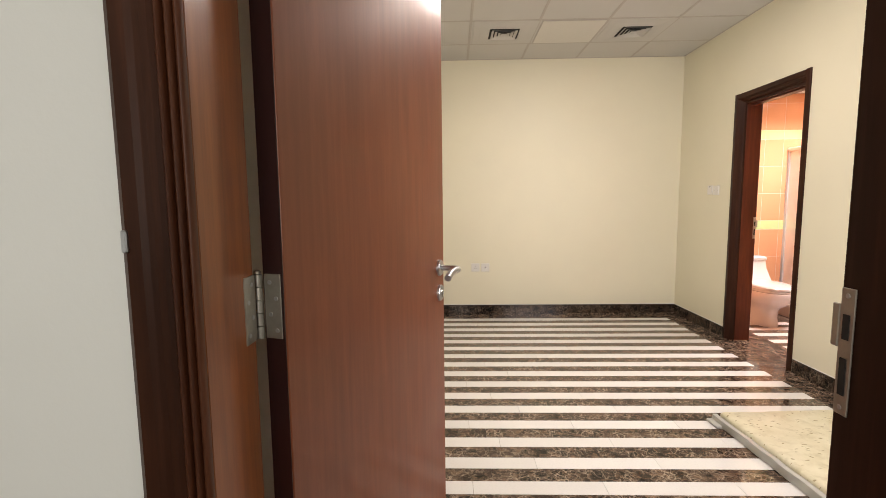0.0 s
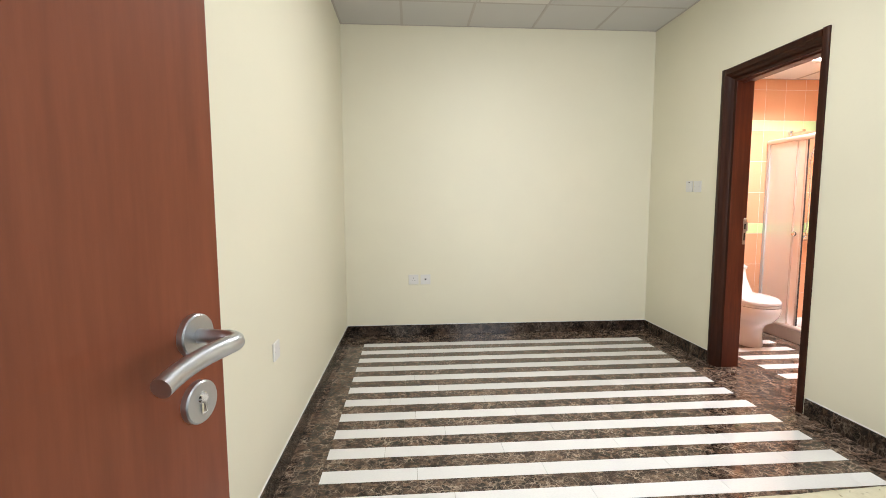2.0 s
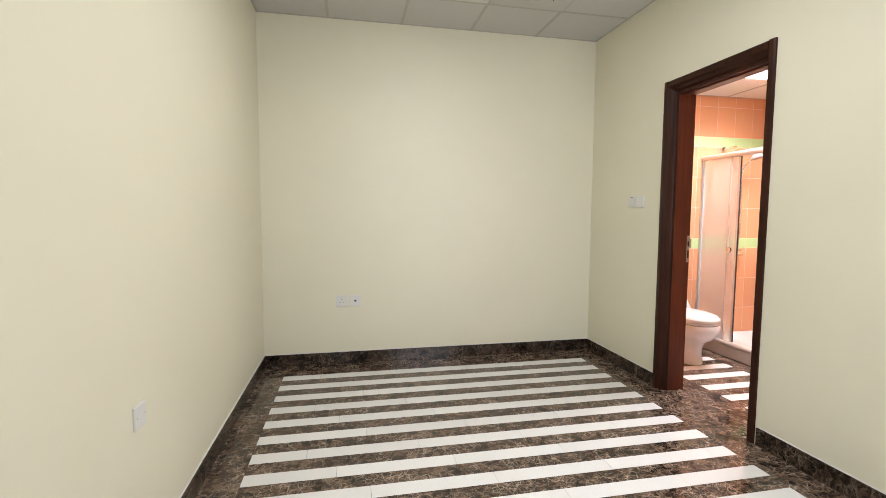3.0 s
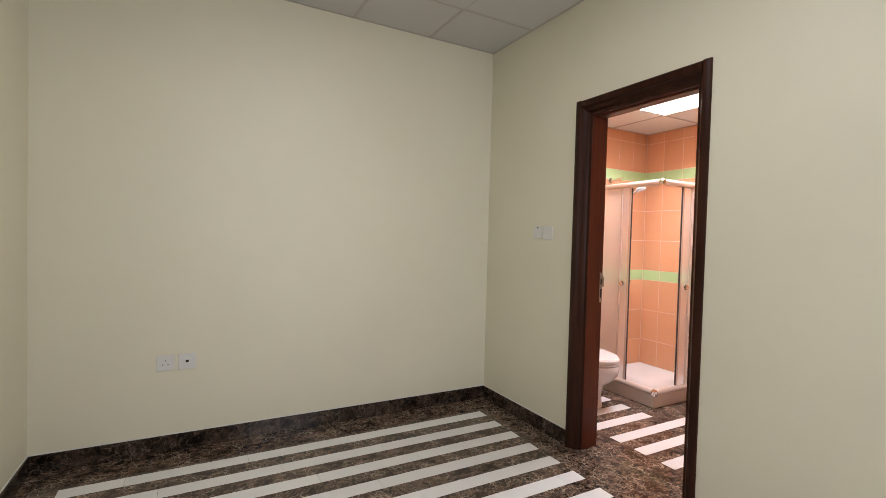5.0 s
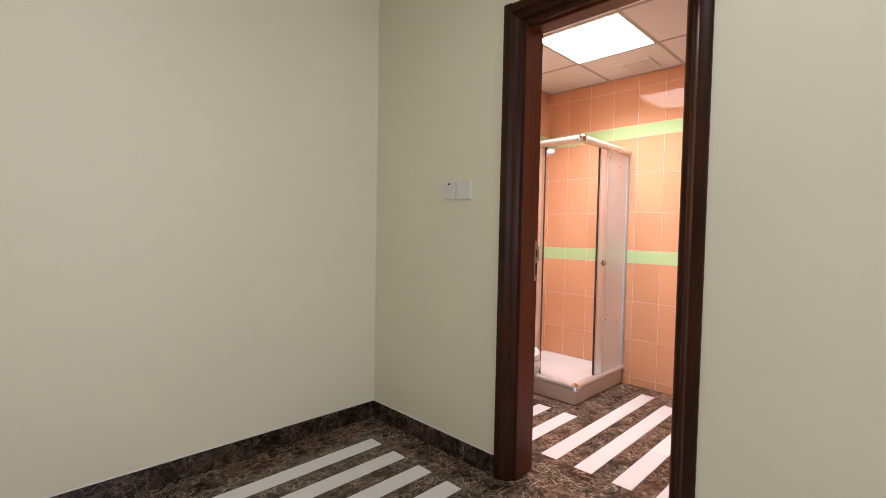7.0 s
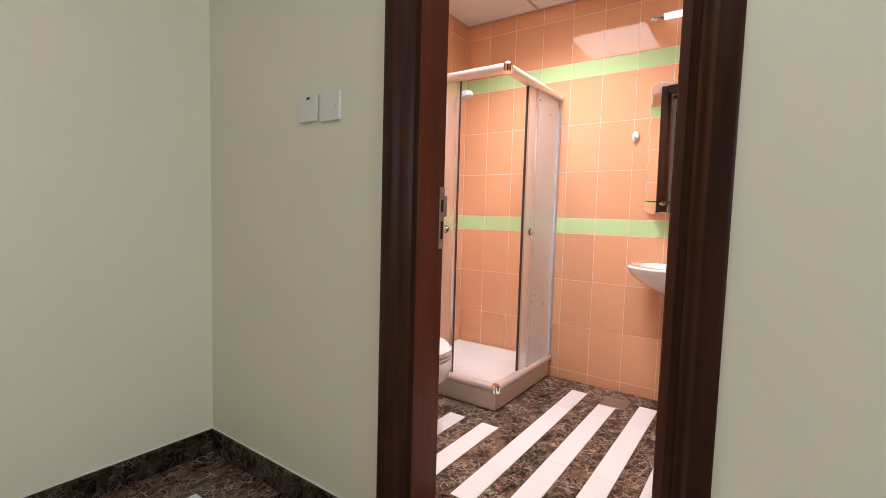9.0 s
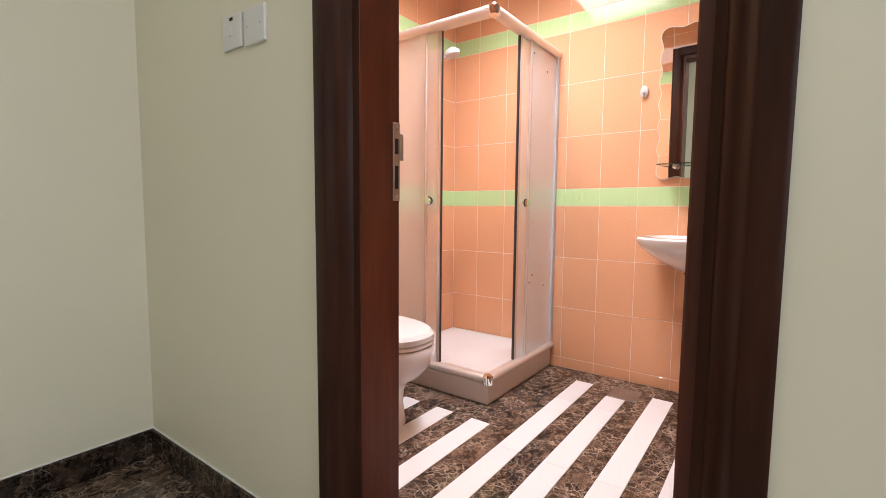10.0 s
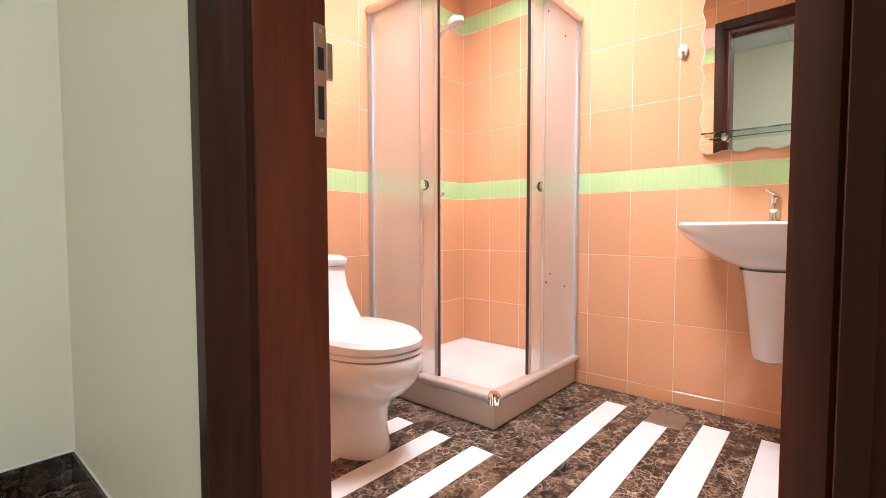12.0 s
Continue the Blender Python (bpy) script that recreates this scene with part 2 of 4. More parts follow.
def disc(bm, centre, axis, r, depth, n=28, bevel=0.002):
    c, a = Vector(centre), Vector(axis).normalized()
    return tube(bm, [c, c + a * (depth - bevel), c + a * depth], [r, r, r - bevel], n)


def prism(bm, outline, z0, z1, to=lambda u, v, w: (u, v, w)):
    return loft(bm, [[to(u, v, z0) for u, v in outline], [to(u, v, z1) for u, v in outline]])


def part(name, bm, material, parent=None, label="", smooth=False):
    me = bpy.data.meshes.new(name)
    bmesh.ops.recalc_face_normals(bm, faces=bm.faces)
    if smooth:
        for f in bm.faces:
            f.smooth = True
        for e in bm.edges:
            if len(e.link_faces) == 2 and e.calc_face_angle(0) > radians(38):
                e.smooth = False
    bm.to_mesh(me)
    bm.free()
    me.materials.append(material)
    ob = new(name, me)
    if parent:
        ob.parent = parent
    if label:
        tagged(ob, label)
    return ob


def structure(name, bm, material, label, category):
    return tagged(part(name, bm, material), label, category, kind="structure")


def thing(name, label, category, at=(0, 0, 0), group="", rz=0):
    ob = new(name)
    ob.matrix_world = pose(*at, 0, 0, rz)
    return tagged(ob, label, category, group)


# ---- plan ----
XW, XE, YS, YN, H = -0.184, 2.922, 1.22, 6.008, 3.03          # room
BX0, BX1, BY0, BH, BZ = 3.10, 4.98, 3.25, 2.590, -0.03       # bathroom
HALL_Y = 1.07
D0, D1, DH = 4.143, 4.875, 2.257                               # bathroom door, clear
E0, E1, EH = -0.121, 0.845, 2.28                              # entrance, clear

# floors
structure("floor", boxes(((XW - 0.2, HALL_Y, -0.12), (XE, YN + 0.2, -0.008)), ((XE, D0 - 0.02, -0.12), (BX0 + 0.02, D1 + 0.02, -0.008))), M_DARKGROUT, "dark marble floor with white stripe tiles", "floor")
FLOOR = bpy.data.objects["floor"]
structure("floor_bathroom", boxes(((BX0 + 0.02, BY0, -0.15), (BX1 + 0.02, YN + 0.02, BZ - 0.008))), M_DARKGROUT, "brown marble bathroom floor with white stripe tiles", "floor")
BFLOOR = bpy.data.objects["floor_bathroom"]
structure("floor_hall", boxes(((-2.2, -1.9, -0.12), (1.2, HALL_Y, 0.0))), M_MARBLE, "polished brown marble hall floor", "floor")

# walls of the room
structure("wall_west", boxes(((XW - 0.2, YS, 0), (XW, YN + 0.2, 3.3))), M_CREAM, "cream painted plaster wall", "wall")
structure("wall_north", boxes(((XW, YN, 0), (3.0, YN + 0.2, 3.3))), M_CREAM, "cream painted plaster wall", "wall")
structure("wall_east", boxes(((XE, YS, 0), (BX0 - 0.02, D0 - 0.05, 3.3)), ((XE, D1 + 0.05, 0), (BX0 - 0.02, YN, 3.3)),
                             ((XE, D0 - 0.05, DH + 0.05), (BX0 - 0.02, D1 + 0.05, 3.3))), M_CREAM, "cream painted plaster wall with bathroom doorway", "wall")
wx, wz = WINDOW_X, WINDOW_Z
structure("wall_south", boxes(((XW - 0.2, HALL_Y + 0.02, 0), (E0 - 0.03, YS, 3.3)), ((E0 - 0.03, HALL_Y + 0.02, EH + 0.03), (E1 + 0.085, YS, 3.3)),
                              ((E1 + 0.085, HALL_Y + 0.02, 0), (wx[0], YS, 3.3)), ((wx[1], HALL_Y + 0.02, 0), (3.1, YS, 3.3)),
                              ((wx[0], HALL_Y + 0.02, 0), (wx[1], YS, wz[0])), ((wx[0], HALL_Y + 0.02, wz[1]), (wx[1], YS, 3.3))), M_CREAM, "cream painted plaster wall with entrance doorway", "wall")
structure("wall_hall", boxes(((-2.2, HALL_Y - 0.02, 0), (E0 - 0.03, HALL_Y + 0.02, 3.3)), ((E0 - 0.03, HALL_Y - 0.02, EH + 0.03), (E1 + 0.03, HALL_Y + 0.02, 3.3)),
                             ((E1 + 0.03, HALL_Y - 0.02, 0), (1.2, HALL_Y + 0.02, 3.3))), M_HALL, "pale green painted hall wall", "wall")
structure("wall_hall_west", boxes(((-2.3, -1.9, 0), (-2.2, HALL_Y, 3.3))), M_HALL, "pale green painted hall wall", "wall")
structure("wall_hall_east", boxes(((1.2, -1.9, 0), (1.3, HALL_Y, 3.3))), M_HALL, "pale green painted hall wall", "wall")
# The opening is cut for the added hall window.
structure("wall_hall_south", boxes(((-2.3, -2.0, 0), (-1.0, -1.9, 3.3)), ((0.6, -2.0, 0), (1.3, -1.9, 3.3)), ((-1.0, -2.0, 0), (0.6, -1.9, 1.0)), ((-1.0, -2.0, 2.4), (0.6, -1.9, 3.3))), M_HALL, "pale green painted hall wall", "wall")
structure("ceiling_hall", boxes(((-2.3, -2.0, 2.9), (1.3, HALL_Y, 3.0))), M_WHITE_DIM, "plain white hall ceiling", "ceiling")

# suspended ceiling of the room: boards and grid in one mesh
def ceiling_mesh(x0, x1, y0, y1, z, jx, jy):
    xs = [x0] + sorted(v for v in jx if x0 < v < x1) + [x1]
    ys = [y0] + sorted(v for v in jy if y0 < v < y1) + [y1]
    bm = bmesh.new()
    for a, b in zip(xs, xs[1:]):
        for c, d in zip(ys, ys[1:]):
            box(bm, (a + 0.010, c + 0.010, z), (b - 0.010, d - 0.010, z + 0.02))
    box(bm, (x0 - 0.1, y0 - 0.1, z + 0.02), (x1 + 0.1, y1 + 0.1, z + 0.06))
    return bm


def ceiling_grid(x0, x1, y0, y1, z, jx, jy):
    bm = bmesh.new()
    for v in jx:
        if x0 < v < x1:
            box(bm, (v - 0.012, y0, z - 0.003), (v + 0.012, y1, z + 0.012), 0.001)
    for v in jy:
        if y0 < v < y1:
            box(bm, (x0, v - 0.012, z - 0.0025), (x1, v + 0.012, z + 0.0125), 0.001)
    for lo, hi in (((x0, y0), (x0 + 0.02, y1)), ((x1 - 0.02, y0), (x1, y1)), ((x0, y0), (x1, y0 + 0.02)), ((x0, y1 - 0.02), (x1, y1))):
        box(bm, (*lo, z - 0.002), (*hi, z + 0.011), 0.001)
    return bm


JX = [0.40 + 0.632 * k for k in range(-2, 6)]
JY = [5.47 - 0.632 * k for k in range(0, 8)]
structure("ceiling", ceiling_mesh(XW, XE, YS, YN, H, JX, JY), M_WHITE_DIM, "suspended ceiling of square white boards", "ceiling")
part("ceiling_grid", ceiling_grid(XW, XE, YS, YN, H, JX, JY), M_GRID, bpy.data.objects["ceiling"], "white metal grid")
BJX, BJY = [3.18, 3.80, 4.42, 5.04], [3.57, 4.18, 4.803, 5.409, 6.05]
structure("ceiling_bathroom", ceiling_mesh(BX0, BX1, BY0, YN, BH, BJX, BJY), M_BATHWHITE_LIT, "suspended white bathroom ceiling with lit panel", "ceiling")
part("ceiling_grid", ceiling_grid(BX0, BX1, BY0, YN, BH, BJX, BJY), M_GRID, bpy.data.objects["ceiling_bathroom"], "white metal grid")

# bathroom walls: mortar bed, tiles follow at the end
structure("wall_bath_west", boxes(((BX0 - 0.02, BY0, BZ - 0.1), (BX0, D0 - 0.05, BH + 0.1)), ((BX0 - 0.02, D1 + 0.05, BZ - 0.1), (BX0, YN, BH + 0.1)),
                                  ((BX0 - 0.02, D0 - 0.05, DH + 0.05), (BX0, D1 + 0.05, BH + 0.1))), M_GROUT, "orange tiled bathroom wall with green bands", "wall")
structure("wall_bath_north", boxes(((3.0, YN, -0.2), (BX1 + 0.2, YN + 0.2, BH + 0.1))), M_GROUT, "orange tiled bathroom wall with green bands", "wall")
structure("wall_bath_east", boxes(((BX1, BY0, -0.2), (BX1 + 0.2, YN, BH + 0.1))), M_GROUT, "orange tiled bathroom wall with green bands", "wall")
structure("wall_bath_south", boxes(((BX0 - 0.02, BY0 - 0.2, -0.2), (BX1 + 0.2, BY0, BH + 0.1))), M_GROUT, "orange tiled bathroom wall with green bands", "wall")

# skirting of the room
SK = 0.105
def skirt(name, lo, hi):
    return structure(name, boxes((lo, hi), bevel=0.002), M_SKIRT, "polished dark brown marble skirting", "skirting")


skirt("baseboard_north", (XW + 0.012, YN - 0.012, 0.0), (XE - 0.012, YN + 0.002, SK))
skirt("baseboard_west", (XW - 0.002, YS, 0.0), (XW + 0.012, YN - 0.001, SK))
skirt("baseboard_east", (XE - 0.012, YS, 0.0), (XE + 0.002, D0 - 0.113, SK))
skirt("baseboard_corner", (XE - 0.012, D1 + 0.104, 0.0), (XE + 0.002, YN - 0.001, SK))
skirt("baseboard_south", (E1 + 0.2, YS - 0.002, 0.0), (XE - 0.013, YS + 0.012, SK))
# the thin bead of white filler along the top of the skirting
for nm, lo, hi in (("trim_north", (XW, YN - 0.006, SK), (XE, YN + 0.001, SK + 0.006)), ("trim_west", (XW - 0.001, YS, SK), (XW + 0.006, YN, SK + 0.006)),
                   ("trim_corner", (XE - 0.006, D1 + 0.107, SK), (XE + 0.001, YN, SK + 0.006)), ("trim_east", (XE - 0.006, YS, SK), (XE + 0.001, D0 - 0.116, SK + 0.006))):
    structure(nm, boxes((lo, hi), bevel=0.002), M_PLATE, "thin white filler bead above skirting", "trim")

# ---- door frames ----
def profile(w, sunk):
    """Moulding section: distance from the opening, height over the wall face."""
    if sunk:
        return [(0, -0.046), (0.016, -0.042), (0.028, -0.020), (0.034, -0.016), (0.046, -0.004), (0.052, 0.009), (0.057, 0.014), (w - 0.008, 0.014), (w, 0.008), (w, -0.001), (0.0505, -0.001), (0.0495, -0.048), (0, -0.048)]
    return [(0, 0), (0, 0.010), (0.006, 0.014), (0.016, 0.014), (0.022, 0.018), (0.030, 0.022), (w - 0.010, 0.022), (w, 0.014), (w, 0)]


def casing_leg(bm, u0, u1, z0, z1, face, out, to, sunk=False):
    """One moulding board; u runs away from the opening."""
    s = 1 if u1 > u0 else -1
    pts = [(u0 + s * a, face + out * b) for a, b in profile(abs(u1 - u0), sunk)]
    return loft(bm, [[to(u, f, z0) for u, f in pts], [to(u, f, z1) for u, f in pts]])


def door_frame(name, label, u0, u1, height, f0, f1, z0, swap, w=0.098):
    """Lining and both casings round an opening u0..u1 in a wall with faces f0 and f1."""
    to = (lambda u, f, z: (f, u, z)) if swap else (lambda u, f, z: (u, f, z))
    t = thing(name, label, "door frame")
    tagged(t, kind="structure")

    def slab(a, b, bevel=0.003):
        p, q = to(*a), to(*b)
        return boxes((tuple(map(min, p, q)), tuple(map(max, p, q))), bevel=bevel)

    part("jamb", slab((u0 - 0.0495, f0 + 0.049, z0), (u0, f1 + 0.012, height + 0.0495)), M_LINING_LIT, t)
    part("jamb", slab((u1, f0 + 0.049, z0), (u1 + 0.0495, f1 + 0.012, height + 0.0495)), M_LINING_LIT, t)
    part("head_jamb", slab((u0, f0 + 0.049, height), (u1, f1 + 0.012, height + 0.0495)), M_LINING_LIT, t)
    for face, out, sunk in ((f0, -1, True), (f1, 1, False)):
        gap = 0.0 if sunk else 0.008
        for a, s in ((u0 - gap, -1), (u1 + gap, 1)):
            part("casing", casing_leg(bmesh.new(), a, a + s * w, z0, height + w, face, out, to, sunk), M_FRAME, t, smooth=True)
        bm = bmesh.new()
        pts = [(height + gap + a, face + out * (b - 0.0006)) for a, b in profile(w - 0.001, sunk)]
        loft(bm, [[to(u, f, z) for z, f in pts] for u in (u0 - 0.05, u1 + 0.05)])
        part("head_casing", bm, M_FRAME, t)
    return t


def strike_plate(parent, at, facing, along):
    """Plate with two bolt holes and a lip; facing: out of the jamb, along: towards the lip."""
    a, n, l = Vector(at), Vector(facing), Vector(along)

    def slab(l0, l1, z0, z1, d0, d1, bevel=0.0):
        p, q = a + l * l0 + n * d0 + Vector((0, 0, z0)), a + l * l1 + n * d1 + Vector((0, 0, z1))
        return boxes((tuple(map(min, p, q)), tuple(map(max, p, q))), bevel=bevel)

    p = part("strike_plate", slab(-0.013, 0.013, -0.102, 0.102, 0.0, 0.003, 0.001), M_HINGE, parent, "worn steel strike plate")
    part("lip", slab(0.013, 0.027, 0.005, 0.075, 0.0, 0.004, 0.0015), M_HINGE, p)
    part("bolt_hole", slab(-0.006, 0.006, 0.02, 0.06, 0.003, 0.0042), M_DARK, p)
    part("bolt_hole", slab(-0.006, 0.006, -0.07, -0.01, 0.003, 0.0042), M_DARK, p)
    for z in (0.09, -0.09):
        part("screw", disc(bmesh.new(), a + n * 0.003 + Vector((0, 0, z)), n, 0.004, 0.0015, 12, 0.0005), M_STEEL, p)


bath_frame = door_frame("door_frame_bathroom", "dark stained wooden door frame of the bathroom", D0, D1, DH, XE - 0.001, BX0 + 0.001, -0.008, True)
part("stop", boxes(((3.045, D0, -0.004), (3.115, D0 + 0.033, DH - 0.012)), bevel=0.004), M_LINING_LIT, bath_frame)
part("head_stop", boxes(((3.0, D0, DH - 0.012), (3.045, D1, DH)), bevel=0.003), M_LINING_LIT, bath_frame)
strike_plate(bath_frame, (3.098, D1, 1.101), (0, -1, 0), (1, 0, 0))

# entrance frame
entry = thing("door_frame_entrance", "dark stained wooden entrance door frame", "door frame")
tagged(entry, kind="structure")
# left jamb: wood colour already holds the light on it
part("jamb", boxes(((E0 - 0.03, HALL_Y - 0.012, 0), (E0, YS + 0.0, EH + 0.03)), bevel=0.003), M_JAMB_LIT, entry)
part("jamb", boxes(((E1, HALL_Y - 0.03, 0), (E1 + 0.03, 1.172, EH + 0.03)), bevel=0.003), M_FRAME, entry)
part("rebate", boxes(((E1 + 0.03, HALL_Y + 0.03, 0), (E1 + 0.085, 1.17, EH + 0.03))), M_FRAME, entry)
part("head_jamb", boxes(((E0, HALL_Y - 0.03, EH), (E1, YS, EH + 0.03)), bevel=0.003), M_LINING_LIT, entry)
flat = lambda u, f, z: (u, f, z)
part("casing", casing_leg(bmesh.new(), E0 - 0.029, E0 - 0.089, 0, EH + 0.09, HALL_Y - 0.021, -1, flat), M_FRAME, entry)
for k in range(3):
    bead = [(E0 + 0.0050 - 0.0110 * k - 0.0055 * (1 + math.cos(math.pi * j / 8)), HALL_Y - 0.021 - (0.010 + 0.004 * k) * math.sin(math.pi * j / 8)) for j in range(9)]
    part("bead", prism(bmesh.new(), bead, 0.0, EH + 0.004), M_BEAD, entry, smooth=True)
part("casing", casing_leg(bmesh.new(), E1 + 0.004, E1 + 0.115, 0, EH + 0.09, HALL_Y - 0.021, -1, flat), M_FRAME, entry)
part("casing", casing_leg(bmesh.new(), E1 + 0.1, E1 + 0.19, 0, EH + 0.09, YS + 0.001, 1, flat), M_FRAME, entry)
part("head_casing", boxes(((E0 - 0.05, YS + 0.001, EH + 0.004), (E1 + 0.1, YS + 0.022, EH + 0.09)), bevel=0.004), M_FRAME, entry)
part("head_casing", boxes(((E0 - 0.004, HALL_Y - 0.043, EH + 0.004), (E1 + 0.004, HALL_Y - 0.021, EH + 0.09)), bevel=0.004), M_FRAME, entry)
strike_plate(entry, (E1, 1.155, 1.142), (-1, 0, 0), (0, 1, 0))
# latch keep seen on the hall casing
part("keeper", boxes(((-0.204, 1.0215, 1.322), (-0.196, 1.029, 1.352)), bevel=0.002), M_STEEL, entry, "small steel screw cover")

# ---- entrance door, half open ----
LEAF_W, LEAF_T = 0.917, 0.045
OPEN = math.degrees(math.atan2(0.960, 0.281))
door = thing("door_1", "open reddish brown veneered flush door on steel hinges", "door", (-0.068, 1.224, 0.0), rz=OPEN)
tagged(door, kind="structure")
# local frame: x along the leaf, the hall face at y = 0, thickness towards +y
part("leaf", boxes(((0.0, 0.0, 0.008), (LEAF_W, LEAF_T, EH - 0.004)), bevel=0.0025, segs=2), M_LEAF, door, "reddish brown veneered leaf")
part("edge_band", boxes(((-0.0015, 0.002, 0.012), (0.0, LEAF_T - 0.002, EH - 0.008))), M_EDGE, door, "dark hinge edge")


def lever_handle(z):
    h = part("lever_handle", bmesh.new(), M_STEEL, door, "brushed steel lever handle")
    bm = disc(bmesh.new(), (0.862, 0, z), (0, -1, 0), 0.0285, 0.010, 36)
    part("rose", bm, M_STEEL, h, smooth=True)
    pts, rad = [(0.862, -0.008, z), (0.862, -0.030, z), (0.862, -0.046, z)], [0.0095, 0.0095, 0.0095]
    for k in range(1, 8):
        a = radians(90 * k / 7)
        pts.append((0.862 - 0.022 * (1 - math.cos(a)), -0.046 - 0.030 * math.sin(a), z))
        rad.append(0.0106)
    for k in range(1, 9):
        pts.append((0.840 - 0.0135 * k, -0.076 + 0.010 * math.sin(math.pi * k / 12) - 0.002 * k * 0.4, z - 0.00022 * k * k))
        rad.append(0.0114)
    bm = tube(bmesh.new(), pts, rad, 20)
    part("lever", bm, M_STEEL, h, smooth=True)
    e = part("escutcheon", disc(bmesh.new(), (0.862, 0, z - 0.090), (0, -1, 0), 0.0285, 0.010, 36), M_STEEL, door, "round steel lock escutcheon", smooth=True)
    bm = disc(bmesh.new(), (0.862, -0.009, z - 0.084), (0, -1, 0), 0.0085, 0.004, 20)
    part("cylinder", bm, M_CHROME, e, smooth=True)
    part("cylinder_tail", boxes(((0.857, -0.0125, z - 0.106), (0.867, -0.009, z - 0.086)), bevel=0.003, segs=2), M_CHROME, e)
    part("latch_plate", boxes(((LEAF_W, 0.012, z - 0.15), (LEAF_W + 0.002, 0.034, z + 0.06))), M_STEEL, door, "steel latch plate")


lever_handle(1.150)


def hinge(z):
    h = part("hinge", boxes(((-0.0042, 0.006, z - 0.058), (-0.0016, 0.040, z + 0.058)), bevel=0.0008), M_HINGE, door, "worn steel butt hinge")
    for k in range(5):
        z0 = z - 0.058 + k * 0.0232
        part("knuckle", disc(bmesh.new(), (-0.008, 0.049, z0 + 0.0005), (0, 0, 1), 0.0075, 0.0222, 16, 0.001), M_HINGE, h, smooth=True)
    part("pin_tip", disc(bmesh.new(), (-0.008, 0.049, z + 0.058), (0, 0, 1), 0.0055, 0.006, 12, 0.002), M_HINGE, h, smooth=True)
    for k in range(4):
        part("screw", disc(bmesh.new(), (-0.0042, 0.016 + 0.012 * (k % 2), z - 0.043 + k * 0.0287), (-1, 0, 0), 0.0042, 0.0012, 10, 0.0004), M_STEEL, h)
    jb = part("hinge_plate", boxes(((E0 - 0.001, 1.181, z - 0.058), (E0 + 0.0025, 1.2195, z + 0.058)), bevel=0.0008), M_HINGE, entry, "worn steel hinge leaf")
    for k in range(4):
        part("screw", disc(bmesh.new(), (E0 + 0.0025, 1.192 + 0.014 * (k % 2), z - 0.043 + k * 0.0287), (1, 0, 0), 0.0042, 0.0012, 10, 0.0004), M_STEEL, jb)



for z in (0.26, 1.203, 2.02):
    hinge(z)

# window in the south wall, outside the line of sight
win = thing("window_1", "aluminium window letting daylight into the room", "window")
tagged(win, kind="structure")
for lo, hi in (((wx[0], 1.10, wz[0]), (wx[0] + 0.045, 1.15, wz[1])), ((wx[1] - 0.045, 1.10, wz[0]), (wx[1], 1.15, wz[1])),
               ((wx[0] + 0.045, 1.10, wz[0]), (wx[1] - 0.045, 1.15, wz[0] + 0.045)), ((wx[0] + 0.045, 1.10, wz[1] - 0.045), (wx[1] - 0.045, 1.15, wz[1]))):
    part("window_frame", boxes((lo, hi), bevel=0.003), M_SILVER, win)
pane = part("pane", boxes(((wx[0] + 0.045, 1.09, wz[0] + 0.045), (wx[1] - 0.045, 1.096, wz[1] - 0.045))), M_GLASS, win)
pane.visible_shadow = False

# Unseen window, added to house the hall fill lamp.
win2 = thing("added_hall_window", "unseen aluminium window added to light the hall", "window")
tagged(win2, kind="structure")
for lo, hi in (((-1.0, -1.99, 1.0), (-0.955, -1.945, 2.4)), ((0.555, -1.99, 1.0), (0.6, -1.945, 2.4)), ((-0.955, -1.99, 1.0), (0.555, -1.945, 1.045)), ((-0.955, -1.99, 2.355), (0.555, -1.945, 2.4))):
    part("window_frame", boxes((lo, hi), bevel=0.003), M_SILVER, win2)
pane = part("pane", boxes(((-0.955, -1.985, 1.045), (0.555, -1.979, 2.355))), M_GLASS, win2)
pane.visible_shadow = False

# ---- fittings of the room ----
def plate_switch(name, label, category, m, kind, w=0.086, group=""):
    """Wall plate; local x to the right, y up, z out of the wall."""
    t = new(name)
    t.matrix_world = m
    tagged(t, label, category, group)
    part("plate", boxes(((-w / 2, -w / 2, -0.001), (w / 2, w / 2, 0.009)), bevel=0.003, segs=2), M_PLATE, t)
    if kind == "socket":
        part("rocker", boxes(((0.018, 0.016, 0.009), (0.030, 0.032, 0.012)), bevel=0.001), M_PLATE, t)
        for x, y, a, b in ((0, 0.016, 0.004, 0.009), (-0.014, -0.012, 0.008, 0.004), (0.014, -0.012, 0.008, 0.004)):
            part("pin_hole", boxes(((x - a / 2, y - b / 2, 0.0088), (x + a / 2, y + b / 2, 0.0095))), M_DARK, t)
    elif kind == "outlet":
        part("insert", boxes(((-0.022, -0.018, 0.009), (0.022, 0.022, 0.0105)), bevel=0.001), M_PLATE, t)
        part("port", boxes(((-0.009, -0.006, 0.0103), (0.009, 0.010, 0.0112))), M_DARK, t)
    elif kind == "switch":
        part("rocker", boxes(((-0.008, -0.013, 0.009), (0.008, 0.013, 0.013)), bevel=0.002), M_PLATE, t)
        part("indicator", boxes(((-0.006, 0.030, 0.009), (0.010, 0.038, 0.0108)), bevel=0.0005), M_DARK, t, "small dark indicator window")
    else:
        for x in (-0.03, 0.03):
            part("screw_cap", disc(bmesh.new(), (x, 0, 0.009), (0, 0, 1), 0.003, 0.001, 10, 0.0003), M_STEEL, t)
    return t


